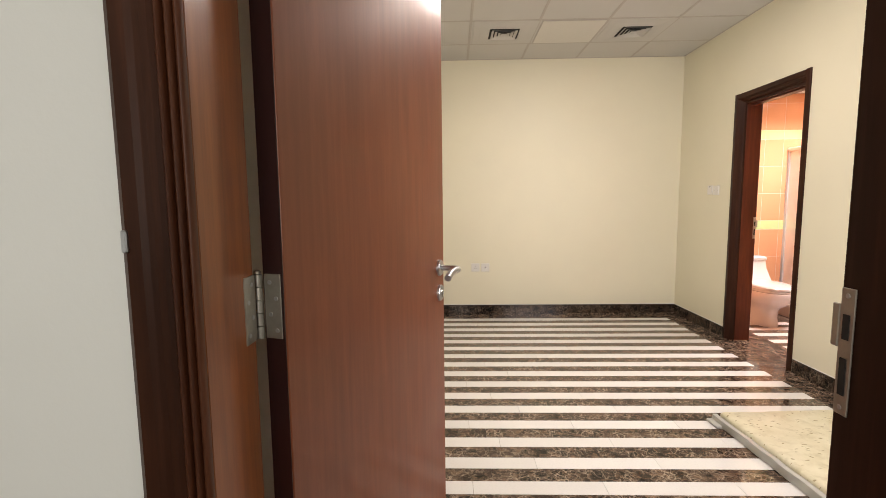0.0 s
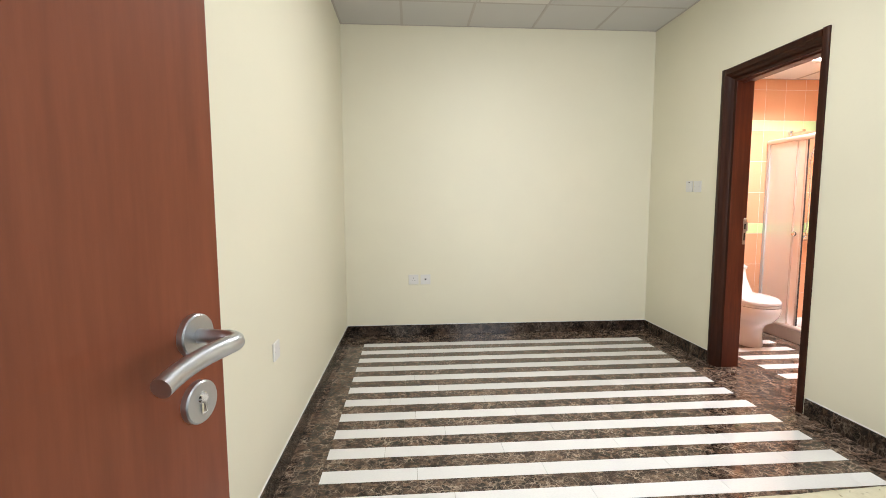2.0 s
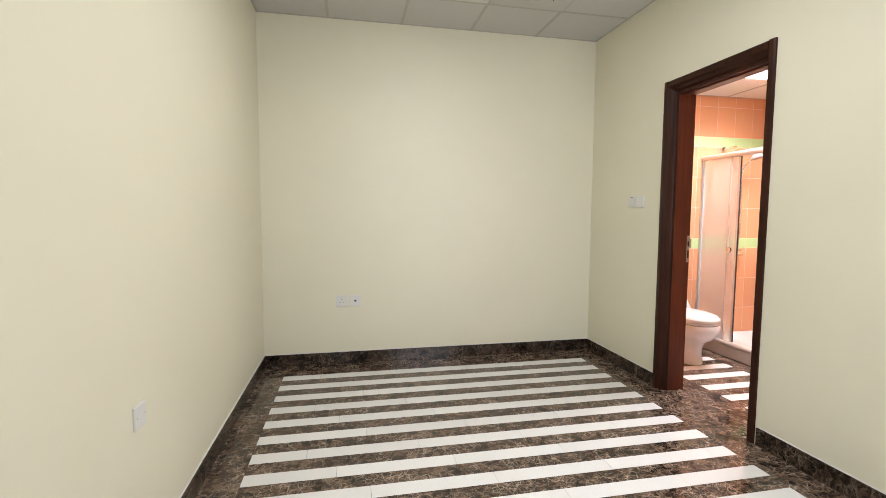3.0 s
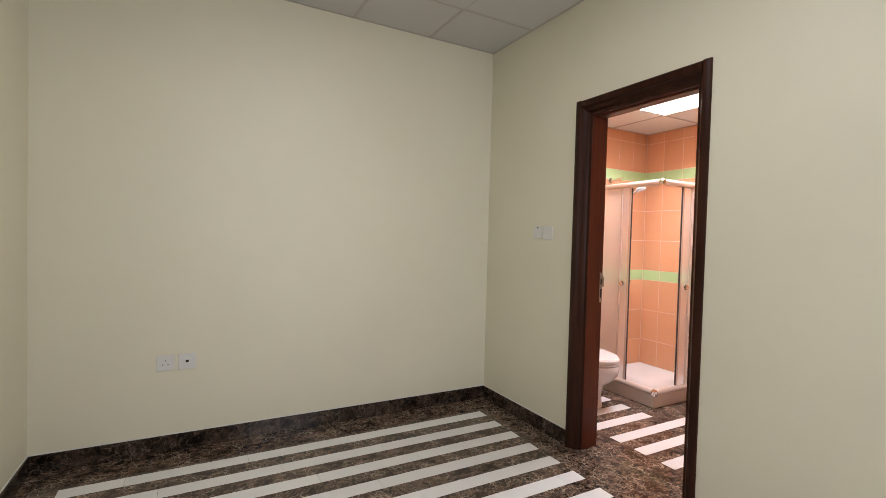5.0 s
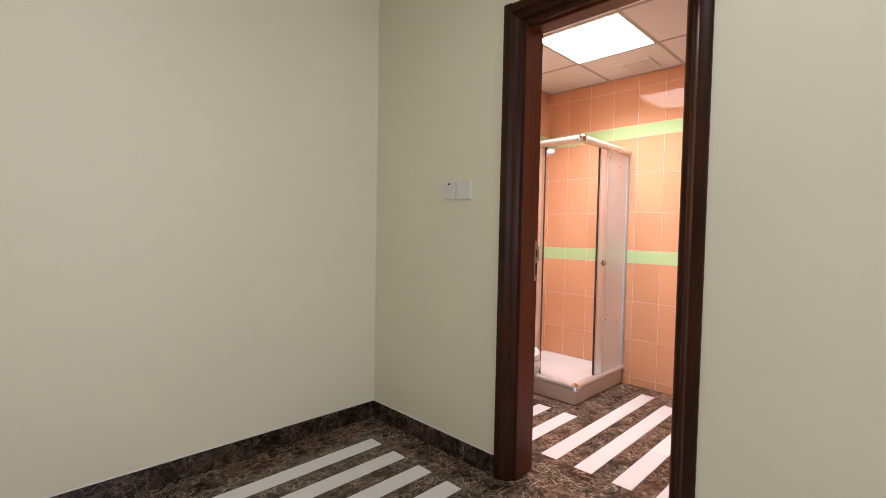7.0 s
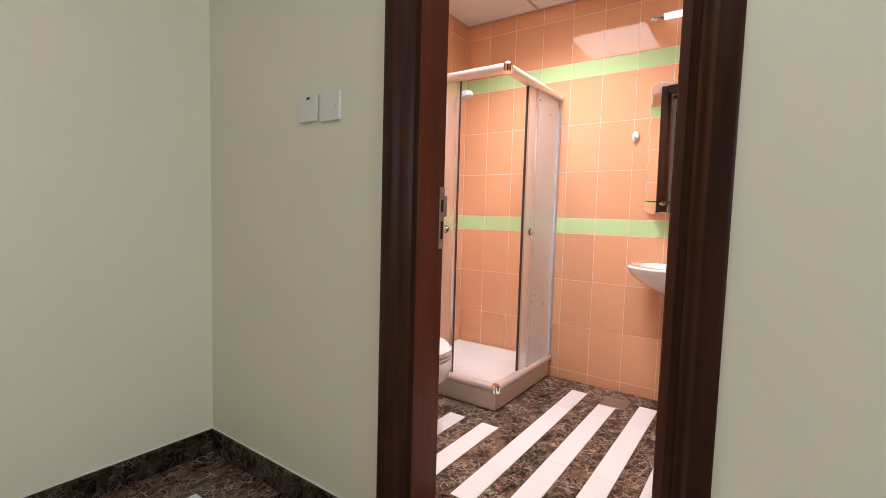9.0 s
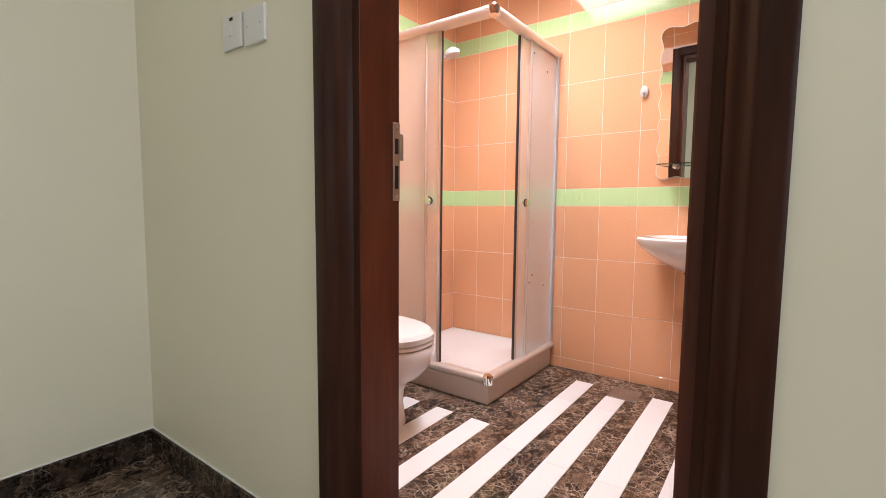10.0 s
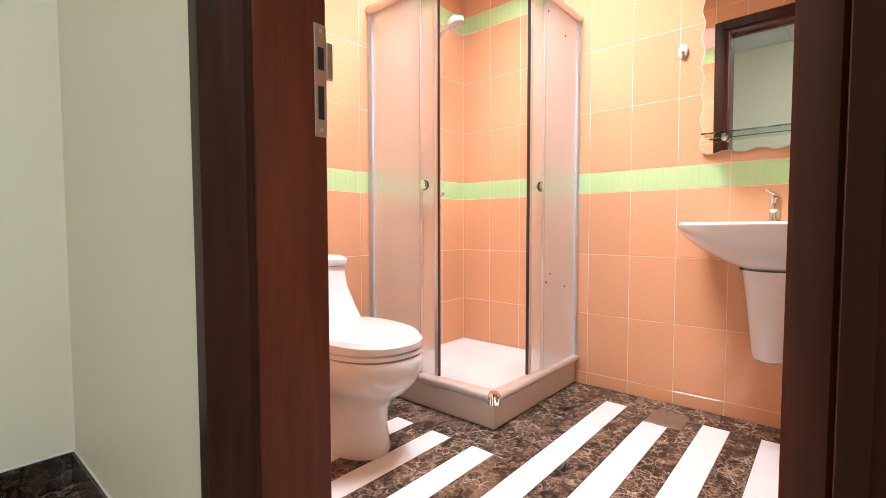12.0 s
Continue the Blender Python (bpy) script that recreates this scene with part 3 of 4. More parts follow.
def on_north(x, z):
    return Matrix(((1, 0, 0, x), (0, 0, -1, YN - 0.001), (0, 1, 0, z), (0, 0, 0, 1)))


def on_east(y, z, x=XE):
    return Matrix(((0, 0, -1, x - 0.001), (-1, 0, 0, y), (0, 1, 0, z), (0, 0, 0, 1)))


def on_west(y, z):
    return Matrix(((0, 0, 1, XW + 0.001), (1, 0, 0, y), (0, 1, 0, z), (0, 0, 0, 1)))


plate_switch("power_socket", "white three pin power socket low on the wall", "socket", on_north(0.487, 0.572), "socket", 0.100)
plate_switch("aerial_outlet", "white aerial outlet beside a power socket", "outlet", on_north(0.608, 0.571), "outlet", 0.100)
plate_switch("heater_switch", "white switch plate with dark indicator near doorway", "switch", on_east(5.332, 1.473), "switch", 0.094)
plate_switch("blank_plate", "white blanking plate beside a switch", "switch", on_east(5.219, 1.468), "blank", 0.096)
plate_switch("power_socket", "white power socket low on the long wall", "socket", on_west(3.600, 0.636), "blank")


def diffuser(name, x, y):
    t = thing(name, "white square four-way ceiling air diffuser", "air vent", (x, y, H), "ceiling diffusers")
    part("face_plate", boxes(((-0.30, -0.30, -0.004), (0.30, 0.30, 0.004)), bevel=0.001), M_WHITE_DIM, t)
    # The opening's inner shade is a flat black sheet over the plate.
    part("throat", boxes(((-0.145, -0.145, -0.0065), (0.145, 0.145, -0.0045))), M_DARK, t, "black sheet for shade in the air throat")
    for k, r in enumerate((0.235, 0.125, 0.090, 0.055)):
        bm = bmesh.new()
        r2, z0, z1 = (0.145, -0.006, -0.014) if k == 0 else (r - 0.024, -0.024 + 0.001 * k, -0.010)
        o = [(-r, -r), (r, -r), (r, r), (-r, r)]
        i = [(-r2, -r2), (r2, -r2), (r2, r2), (-r2, r2)]
        loft(bm, [[(a, b, z0) for a, b in o], [(a, b, z1) for a, b in i], [(a, b, z1 + 0.003) for a, b in i], [(a, b, z0 + 0.003) for a, b in o]], cap=False)
        part("vane", bm, M_WHITE_DIM, t)
    part("core", boxes(((-0.030, -0.030, -0.022), (0.030, 0.030, -0.019)), bevel=0.001), M_WHITE_DIM, t)
    return t


diffuser("air_diffuser", 0.732, 5.155)
diffuser("air_diffuser", 1.995, 5.155)
panel = thing("ceiling_panel", "plain unlit light panel in the ceiling grid", "ceiling light", (1.36, 5.155, H))
part("frame", boxes(((-0.302, -0.302, -0.004), (0.302, 0.302, 0.002)), bevel=0.001), M_GRID, panel)
part("diffuser_sheet", boxes(((-0.290, -0.290, -0.008), (0.290, 0.290, -0.005)), bevel=0.001), M_SHEET, panel)

# Unseen panel, added to go with the room fill.
lit = thing("ceiling_panel", "unseen lit panel added to brighten the room", "ceiling light", (1.348, 3.890, H))
part("frame", boxes(((-0.302, -0.302, -0.004), (0.302, 0.302, 0.002)), bevel=0.001), M_GRID, lit)
part("diffuser_sheet", boxes(((-0.290, -0.290, -0.006), (0.290, 0.290, -0.004))), M_FILLPANEL, lit, "glowing white diffuser")

# mattress in its wrap
mat = thing("mattress", "thin patterned foam mattress in clear wrap on floor", "mattress", (1.853, 3.205, 0.001), rz=2.5)
bm = boxes(((0.01, -1.88, 0.0), (0.93, -0.01, 0.072)), bevel=0.022, segs=3)
bmesh.ops.subdivide_edges(bm, edges=[e for e in bm.edges if e.calc_length() > 0.5], cuts=10, use_grid_fill=True)
for v in bm.verts:
    v.co.z += 0.006 * noise.noise(v.co * 5) * (v.co.z > 0.03)
part("foam_body", bm, M_MATTRESS, mat, "cream fabric with olive leaf pattern", smooth=True)
bm = boxes(((-0.022, -1.89, 0.002), (0.008, 0.004, 0.050)), bevel=0.004, segs=2)
bmesh.ops.subdivide_edges(bm, edges=[e for e in bm.edges if e.calc_length() > 0.5], cuts=30)
for v in bm.verts:
    v.co.x += 0.007 * noise.noise(v.co * 9)
part("wrap_edge", bm, M_WRAP, mat, "wrinkled clear plastic wrap")
bm = boxes(((-0.055, -0.10, 0.0), (0.0, 0.012, 0.02)), bevel=0.007, segs=2)
part("wrap_corner", bm, M_WRAP, mat, "folded plastic corner")

# ---- bathroom ----
lampanel = thing("panel_lamp", "square lit ceiling light panel", "ceiling light", (4.110, 5.106, BH))
part("frame", boxes(((-0.302, -0.296, -0.004), (0.302, 0.296, 0.003)), bevel=0.001), M_GRID, lampanel)
part("diffuser_sheet", boxes(((-0.290, -0.285, -0.0065), (0.290, 0.285, -0.004))), M_BATHLAMP, lampanel, "glowing white diffuser")

fan = thing("extractor_grille", "white square extractor grille in bathroom ceiling", "air vent", (4.76, 5.075, BH))
part("frame", boxes(((-0.13, -0.13, -0.012), (0.13, 0.13, 0.0)), bevel=0.004), M_PLATE, fan)
for k in range(7):
    part("slat", boxes(((-0.10, -0.098 + k * 0.028, -0.015), (0.10, -0.080 + k * 0.028, -0.012))), M_PLATE, fan)

# shower cubicle
SX, SY, ST = 4.165, 5.205, 1.965
sh = thing("shower_cubicle", "corner shower with frosted sliding glass and white tray", "shower", (0, 0, BZ))
TZ = 0.085 - BZ
part("tray_skirt", boxes(((SX + 0.012, SY + 0.012, 0.0), (BX1 - 0.007, YN - 0.007, TZ)), bevel=0.006, segs=2), M_TRAY, sh, "beige tray skirt")
bm = bmesh.new()
x0, x1, y0, y1 = SX + 0.02, BX1 - 0.008, SY + 0.02, YN - 0.008
def rrect(a, b, c, d, r, z, n=5):
    out = []
    for cx, cy, s in ((b - r, d - r, 0), (a + r, d - r, 90), (a + r, c + r, 180), (b - r, c + r, 270)):
        for k in range(n + 1):
            t = radians(s + 90 * k / n)
            out.append((cx + r * math.cos(t), cy + r * math.sin(t), z))
    return out


loft(bm, [rrect(x0, x1, y0, y1, 0.01, TZ), rrect(x0, x1, y0, y1, 0.01, TZ + 0.012), rrect(x0 + 0.05, x1 - 0.05, y0 + 0.05, y1 - 0.05, 0.05, TZ + 0.012),
          rrect(x0 + 0.07, x1 - 0.07, y0 + 0.07, y1 - 0.07, 0.06, TZ + 0.001), rrect(x0 + 0.3, x1 - 0.3, y0 + 0.3, y1 - 0.3, 0.06, TZ + 0.0005)])
part("tray", bm, M_ACRYLIC, sh, "white acrylic tray", smooth=True)


def rail(name, ax, lo, hi, z, h, w):
    """Rounded rail along axis ax on the glass line."""
    prof = []
    for k in range(9):
        t = radians(-90 + 180 * k / 8)
        prof.append((-w * 0.55 * math.cos(t) - 0.004, z + h / 2 + h / 2 * math.sin(t)))
    prof += [(0.022, z + h), (0.022, z)]
    bm = bmesh.new()
    if ax == "x":
        loft(bm, [[(u, SY + 0.018 + a, b) for a, b in prof] for u in (lo, hi)])
    else:
        loft(bm, [[(SX + 0.018 + a, u, b) for a, b in prof] for u in (lo, hi)])
    return part(name, bm, M_ALU, sh, smooth=True)


for z, h in ((TZ, 0.045), (ST - BZ - 0.045, 0.050)):
    rail("rail", "x", SX + 0.03, BX1 - 0.008, z, h, 0.042)
    rail("rail", "y", SY + 0.03, YN - 0.008, z, h, 0.042)
    bm = bmesh.new()
    tube(bm, [(SX + 0.018, SY + 0.018, z - 0.001), (SX + 0.018, SY + 0.018, z + h - 0.010), (SX + 0.018, SY + 0.018, z + h + 0.002)], [0.029, 0.029, 0.019], 24)
    part("corner_cap", bm, M_CHROME, sh, "chrome corner cap", smooth=True)
Z0, Z1 = TZ + 0.045, ST - BZ - 0.045
part("wall_post", boxes(((BX1 - 0.036, SY + 0.004, TZ), (BX1 + 0.002, SY + 0.034, ST - BZ)), bevel=0.004), M_SILVER, sh, "silver wall post")
part("wall_post", boxes(((SX + 0.004, YN - 0.036, TZ), (SX + 0.034, YN + 0.002, ST - BZ)), bevel=0.004), M_SILVER, sh, "silver wall post")


def glass_panel(name, ax, lo, hi, off, stile_at_lo):
    if ax == "x":
        p = part(name, boxes(((lo, SY + off, Z0), (hi, SY + off + 0.004, Z1))), M_FROST, sh, "frosted glass")
    else:
        p = part(name, boxes(((SX + off, lo, Z0), (SX + off + 0.004, hi, Z1))), M_FROST, sh, "frosted glass")
    p.visible_shadow = False
    for a, w, m in stile_at_lo:
        lo3, hi3 = ((a, SY + off - 0.006, Z0), (a + w, SY + off + 0.010, Z1)) if ax == "x" else ((SX + off - 0.006, a, Z0), (SX + off + 0.010, a + w, Z1))
        part("stile", boxes((lo3, hi3), bevel=0.002), m, p)
    return p


glass_panel("fixed_panel", "x", 4.590, BX1 - 0.028, 0.010, [(4.583, 0.010, M_ALU)])
glass_panel("sliding_door", "x", 4.482, 4.900, 0.030, [(4.478, 0.005, M_SEAL), (4.484, 0.022, M_ALU)])
glass_panel("fixed_panel", "y", 5.640, YN - 0.028, 0.010, [(5.632, 0.010, M_ALU)])
glass_panel("sliding_door", "y", 5.543, 5.930, 0.030, [(5.539, 0.004, M_SEAL), (5.545, 0.022, M_ALU)])


def knob(c, d):
    bm = bmesh.new()
    a, v = Vector(c), Vector(d)
    tube(bm, [a, a + v * 0.012, a + v * 0.014, a + v * 0.034, a + v * 0.038], [0.009, 0.009, 0.019, 0.022, 0.017], 20)
    k = part("knob", bm, M_CHROME, sh, "chrome door knob", smooth=True)
    part("collar", tube(bmesh.new(), [a + v * 0.018, a + v * 0.0185, a + v * 0.0255, a + v * 0.026], [0.019, 0.0225, 0.0235, 0.019], 20), M_SEAL, k, "dark ring", smooth=True)


knob((4.545, SY + 0.026, 1.022 - BZ), (0, -1, 0))
knob((SX + 0.026, 5.605, 1.028 - BZ), (-1, 0, 0))
for x, z in ((4.62, 1.86), (4.66, 0.60), (4.62, 0.56), (4.80, 1.80), (4.82, 0.52)):
    part("rivet", disc(bmesh.new(), (x, SY + 0.010, z - BZ), (0, -1, 0), 0.005, 0.003, 10, 0.001), M_SEAL, sh)

# shower set on the wall
sset = thing("shower_set", "chrome hand shower on riser rail with mixer", "shower head")
RX = 4.565
part("riser_rail", tube(bmesh.new(), [(RX, 5.945, 1.10), (RX, 5.945, 1.95)], 0.010), M_CHROME, sset, smooth=True)
for z in (1.12, 1.93):
    part("bracket", tube(bmesh.new(), [(RX, 6.004, z), (RX, 5.955, z), (RX, 5.94, z)], [0.016, 0.012, 0.014]), M_CHROME, sset, smooth=True)
part("slider", tube(bmesh.new(), [(RX, 5.955, 1.83), (RX, 5.925, 1.84), (RX, 5.895, 1.85)], [0.018, 0.018, 0.014]), M_CHROME, sset, smooth=True)
hs = part("hand_shower", tube(bmesh.new(), [(RX - 0.01, 5.90, 1.76), (RX - 0.01, 5.885, 1.83), (RX, 5.86, 1.895), (RX + 0.012, 5.815, 1.94), (RX + 0.025, 5.775, 1.958)], [0.009, 0.012, 0.012, 0.015, 0.03]), M_CHROME, sset, smooth=True)
part("spray_face", tube(bmesh.new(), [(RX + 0.018, 5.768, 1.972), (RX + 0.020, 5.760, 1.955), (RX + 0.022, 5.754, 1.936)], [0.032, 0.052, 0.048], 22), M_SILVER, hs, smooth=True)
hose = []
for k in range(25):
    t = k / 24
    hose.append((RX - 0.012 + 0.035 * math.sin(math.pi * t), 5.90 + 0.04 * t, 1.78 - 0.85 * t - 0.30 * math.sin(math.pi * t) * t))
part("hose", tube(bmesh.new(), hose, 0.007, 10), M_CHROME, sset, smooth=True)
part("mixer_body", tube(bmesh.new(), [(RX - 0.09, 5.945, 0.955), (RX - 0.07, 5.945, 0.955), (RX + 0.07, 5.945, 0.955), (RX + 0.09, 5.945, 0.955)], [0.020, 0.024, 0.024, 0.020]), M_CHROME, sset, smooth=True)
for x in (RX - 0.075, RX + 0.075):
    part("wall_flange", tube(bmesh.new(), [(x, 6.004, 0.955), (x, 5.99, 0.955), (x, 5.95, 0.955)], [0.032, 0.028, 0.014]), M_CHROME, sset, smooth=True)
part("mixer_lever", tube(bmesh.new(), [(RX, 5.93, 0.97), (RX, 5.90, 0.995), (RX, 5.83, 1.02)], [0.016, 0.012, 0.009]), M_CHROME, sset, smooth=True)
# overhead arm above the cubicle glass
part("arm", tube(bmesh.new(), [(4.407, 6.003, 2.045), (4.407, 5.985, 2.045), (4.407, 5.98, 2.045), (4.407, 5.835, 2.048)], [0.030, 0.028, 0.015, 0.017]), M_CHROME, sset, smooth=True)


# toilet, facing south against the north wall
def oval(cx, cy, a, b_front, b_back, z, n=40, p=2.3):
    out = []
    for k in range(n):
        t = 2 * math.pi * k / n
        c, s = math.cos(t), math.sin(t)
        b = b_back if s > 0 else b_front
        out.append((cx + a * math.copysign(abs(c) ** (2 / p), c), cy + b * math.copysign(abs(s) ** (2 / p), s), z))
    return out


toilet = thing("toilet", "white one-piece ceramic toilet with closed lid", "toilet", (3.722, 5.505, BZ + 0.0))
bm = bmesh.new()
loft(bm, [oval(0, 0.16, 0.124, 0.250, 0.30, 0.0), oval(0, 0.16, 0.127, 0.254, 0.30, 0.012), oval(0, 0.16, 0.121, 0.248, 0.30, 0.045), oval(0, 0.16, 0.113, 0.240, 0.30, 0.10),
          oval(0, 0.15, 0.112, 0.238, 0.31, 0.17), oval(0, 0.13, 0.122, 0.245, 0.33, 0.215), oval(0, 0.08, 0.152, 0.262, 0.36, 0.255), oval(0, 0.045, 0.180, 0.262, 0.39, 0.30),
          oval(0, 0.03, 0.192, 0.262, 0.41, 0.345), oval(0, 0.03, 0.196, 0.265, 0.41, 0.385), oval(0, 0.03, 0.190, 0.258, 0.41, 0.396)])
part("bowl", bm, M_CERAMIC, toilet, smooth=True)
bm = bmesh.new()
loft(bm, [oval(0, 0.03, 0.188, 0.256, 0.20, 0.399), oval(0, 0.03, 0.193, 0.262, 0.20, 0.403), oval(0, 0.03, 0.193, 0.262, 0.20, 0.415), oval(0, 0.03, 0.188, 0.256, 0.20, 0.419)])
part("seat", bm, M_CERAMIC, toilet, smooth=True)
bm = bmesh.new()
loft(bm, [oval(0, 0.03, 0.189, 0.257, 0.21, 0.4205), oval(0, 0.03, 0.194, 0.263, 0.21, 0.425), oval(0, 0.03, 0.193, 0.262, 0.21, 0.446), oval(0, 0.03, 0.180, 0.246, 0.20, 0.461), oval(0, 0.03, 0.10, 0.13, 0.12, 0.467)])
for v in bm.verts:
    v.co.z += 0.035 * max(0.0, v.co.y + 0.22) * (v.co.z > 0.43)
part("lid", bm, M_CERAMIC, toilet, smooth=True)
bm = bmesh.new()
def tank_ring(y_front, half, z, r=0.05):
    return rrect(-half, half, y_front, 0.495, r, z, 5)


loft(bm, [tank_ring(0.16, 0.178, 0.36), tank_ring(0.185, 0.176, 0.44), tank_ring(0.235, 0.165, 0.52), tank_ring(0.275, 0.156, 0.60), tank_ring(0.292, 0.150, 0.69)])
part("tank", bm, M_CERAMIC, toilet, smooth=True)
bm = bmesh.new()
loft(bm, [tank_ring(0.282, 0.155, 0.693), tank_ring(0.278, 0.158, 0.700), tank_ring(0.278, 0.158, 0.722), tank_ring(0.300, 0.142, 0.738), tank_ring(0.36, 0.09, 0.742)])
part("tank_lid", bm, M_CERAMIC, toilet, smooth=True)
part("flush_button", disc(bmesh.new(), (0, 0.40, 0.741), (0, 0, 1), 0.024, 0.006, 24), M_CHROME, toilet, "chrome flush button")

# wash basin on the east wall
BYC = 4.335
basin = thing("wash_basin", "white ceramic wall basin on half pedestal", "basin", (BX1 - 0.007, BYC, 0.0))
def basin_ring(w, d, z, dx=0.0, n=44):
    out = []
    for k in range(n):
        t = math.pi * 2 * k / n
        c, s = math.cos(t), math.sin(t)
        x = -d * 0.42 + (-d * 0.58 * c if c > 0 else -d * 0.42 * max(-1.0, c * 1.5))
        out.append((min(0.0, x + dx), w * math.copysign(abs(s) ** 0.82, s), z))
    return out


bm = bmesh.new()
loft(bm, [basin_ring(0.10, 0.19, 0.655), basin_ring(0.17, 0.27, 0.690), basin_ring(0.25, 0.36, 0.740), basin_ring(0.305, 0.425, 0.790), basin_ring(0.325, 0.450, 0.825), basin_ring(0.327, 0.452, 0.840),
          basin_ring(0.322, 0.446, 0.850), basin_ring(0.27, 0.385, 0.850, -0.02), basin_ring(0.25, 0.355, 0.835, -0.03), basin_ring(0.16, 0.22, 0.745, -0.06), basin_ring(0.05, 0.08, 0.730, -0.12)])
part("bowl", bm, M_CERAMIC, basin, smooth=True)
bm = bmesh.new()
def ped(w, d, z):
    return [(0, -w, z), (0, w, z)] + [(-d * math.sin(math.pi * k / 10) ** 0.7, w * math.cos(math.pi * k / 10), z) for k in range(1, 10)]


loft(bm, [ped(0.05, 0.11, 0.268), ped(0.068, 0.135, 0.282), ped(0.078, 0.15, 0.36), ped(0.095, 0.175, 0.52), ped(0.112, 0.20, 0.652)])
part("half_pedestal", bm, M_CERAMIC, basin, smooth=True)
# Black block stands in for the shade between bowl and pedestal.
part("gap_shade", boxes(((-0.12, 0.05, 0.652), (-0.02, 0.108, 0.662))), M_DARK, basin, "black block for shade under the bowl")

tap = thing("basin_tap", "chrome single-lever basin mixer tap", "tap", (BX1 - 0.09, BYC - 0.005, 0.848))
part("body", tube(bmesh.new(), [(0, 0, 0), (0, 0, 0.006), (0, 0, 0.012), (0, 0, 0.095), (0, 0, 0.105)], [0.028, 0.028, 0.022, 0.022, 0.018], 20), M_CHROME, tap, smooth=True)
part("spout", tube(bmesh.new(), [(0, 0, 0.05), (-0.05, 0, 0.066), (-0.10, 0, 0.062), (-0.115, 0, 0.045)], [0.014, 0.014, 0.013, 0.011]), M_CHROME, tap, smooth=True)
part("lever", tube(bmesh.new(), [(0.01, 0, 0.108), (-0.03, 0.012, 0.122), (-0.075, 0.025, 0.128)], [0.014, 0.010, 0.006]), M_CHROME, tap, smooth=True)

# mirror with a wavy edge
MX = BX1 - 0.014
mirror = thing("mirror", "frameless wall mirror with wavy polished edge, leaning forward", "mirror", (MX, BYC, 1.56))
mirror.matrix_world = pose(MX - 0.012, BYC, 1.56, 0, -1.0, -1.2)
HW, HH = 0.292, 0.405
def wavy(inset=0.0):
    """Rounded rectangle whose edge swings in and out along its normal."""
    rad, out, run = 0.045, [], 0.0
    for cx, cy, s0, ln in ((HW - rad, HH - rad, 0, 2 * HW), (-HW + rad, HH - rad, 90, 2 * HH), (-HW + rad, -HH + rad, 180, 2 * HW), (HW - rad, -HH + rad, 270, 2 * HH)):
        for k in range(7):
            t = radians(s0 + 15 * k)
            out.append((cx + (rad - inset) * math.cos(t), cy + (rad - inset) * math.sin(t)))
        t, straight = radians(s0 + 90), ln - 2 * rad
        waves = round(straight / 0.115)
        for k in range(1, 60):
            d = straight * k / 60
            w = rad - inset - 0.006 * (1 - math.cos(2 * math.pi * waves * k / 60))
            out.append((cx + w * math.cos(t) - d * math.sin(t), cy + w * math.sin(t) + d * math.cos(t)))
    return out


def pane_of(outline, w0, w1):
    rings = [[(-w, u * k, v * k) for u, v in outline] for w, k in ((w0, 0.05), (w0, 1.0), (w1, 1.0), (w1, 0.9), (w1, 0.5), (w1, 0.05))]
    return loft(bmesh.new(), rings)


bm = pane_of(wavy(), 0.0, 0.005)
part("glass_edge", bm, M_EDGEGLASS, mirror, "pale bevelled glass edge")
bm = pane_of(wavy(0.004), 0.0052, 0.0066)
part("reflective_face", bm, M_MIRROR, mirror)

shelf = thing("glass_shelf", "narrow clear glass shelf below the mirror top", "shelf", (MX - 0.022, BYC, 1.225))
part("shelf_plate", boxes(((-0.125, -0.26, 0.0), (-0.004, 0.26, 0.006)), bevel=0.002), M_SHELF, shelf)
for y in (-0.19, 0.19):
    part("clip", tube(bmesh.new(), [(0.002, y, -0.004), (-0.02, y, -0.004), (-0.03, y, -0.004)], [0.012, 0.012, 0.006]), M_CHROME, shelf, smooth=True)

hook = thing("wall_hook", "small oval white plastic wall hook", "hook", (BX1 - 0.006, 4.706, 1.648))
part("pad", loft(bmesh.new(), [[(-h, 0.021 * s * math.cos(2 * math.pi * k / 24), 0.033 * s * math.sin(2 * math.pi * k / 24)) for k in range(24)] for h, s in ((0, 1), (0.006, 1), (0.010, 0.8))]), M_PLATE, hook, smooth=True)
part("peg", tube(bmesh.new(), [(-0.008, 0, -0.010), (-0.020, 0, -0.016), (-0.026, 0, -0.004)], [0.008, 0.008, 0.006]), M_PLATE, hook, smooth=True)

tl = thing("mirror_lamp", "lit tubular lamp on bracket above the mirror", "wall lamp", (BX1 - 0.006, BYC, 2.335))
part("base", boxes(((-0.03, -0.10, -0.025), (0.0, 0.10, 0.025)), bevel=0.004), M_CHROME, tl)
for s in (-1, 1):
    part("cap", tube(bmesh.new(), [(-0.05, s * 0.305, 0.005), (-0.05, s * 0.235, 0.005)], 0.017), M_CHROME, tl, smooth=True)
part("stem", tube(bmesh.new(), [(-0.02, 0, 0), (-0.05, 0, 0.004)], 0.010), M_CHROME, tl, smooth=True)
part("tube_glass", tube(bmesh.new(), [(-0.05, -0.235, 0.005), (-0.05, 0.235, 0.005)], 0.0185, 18), M_TUBE, tl, "glowing tube", smooth=True)

drain = thing("floor_drain", "square steel floor drain cover", "drain", (4.765, 4.690, BZ))
part("cover", boxes(((-0.080, -0.074, -0.004), (0.080, 0.074, 0.0015)), bevel=0.0004), M_HINGE, drain)
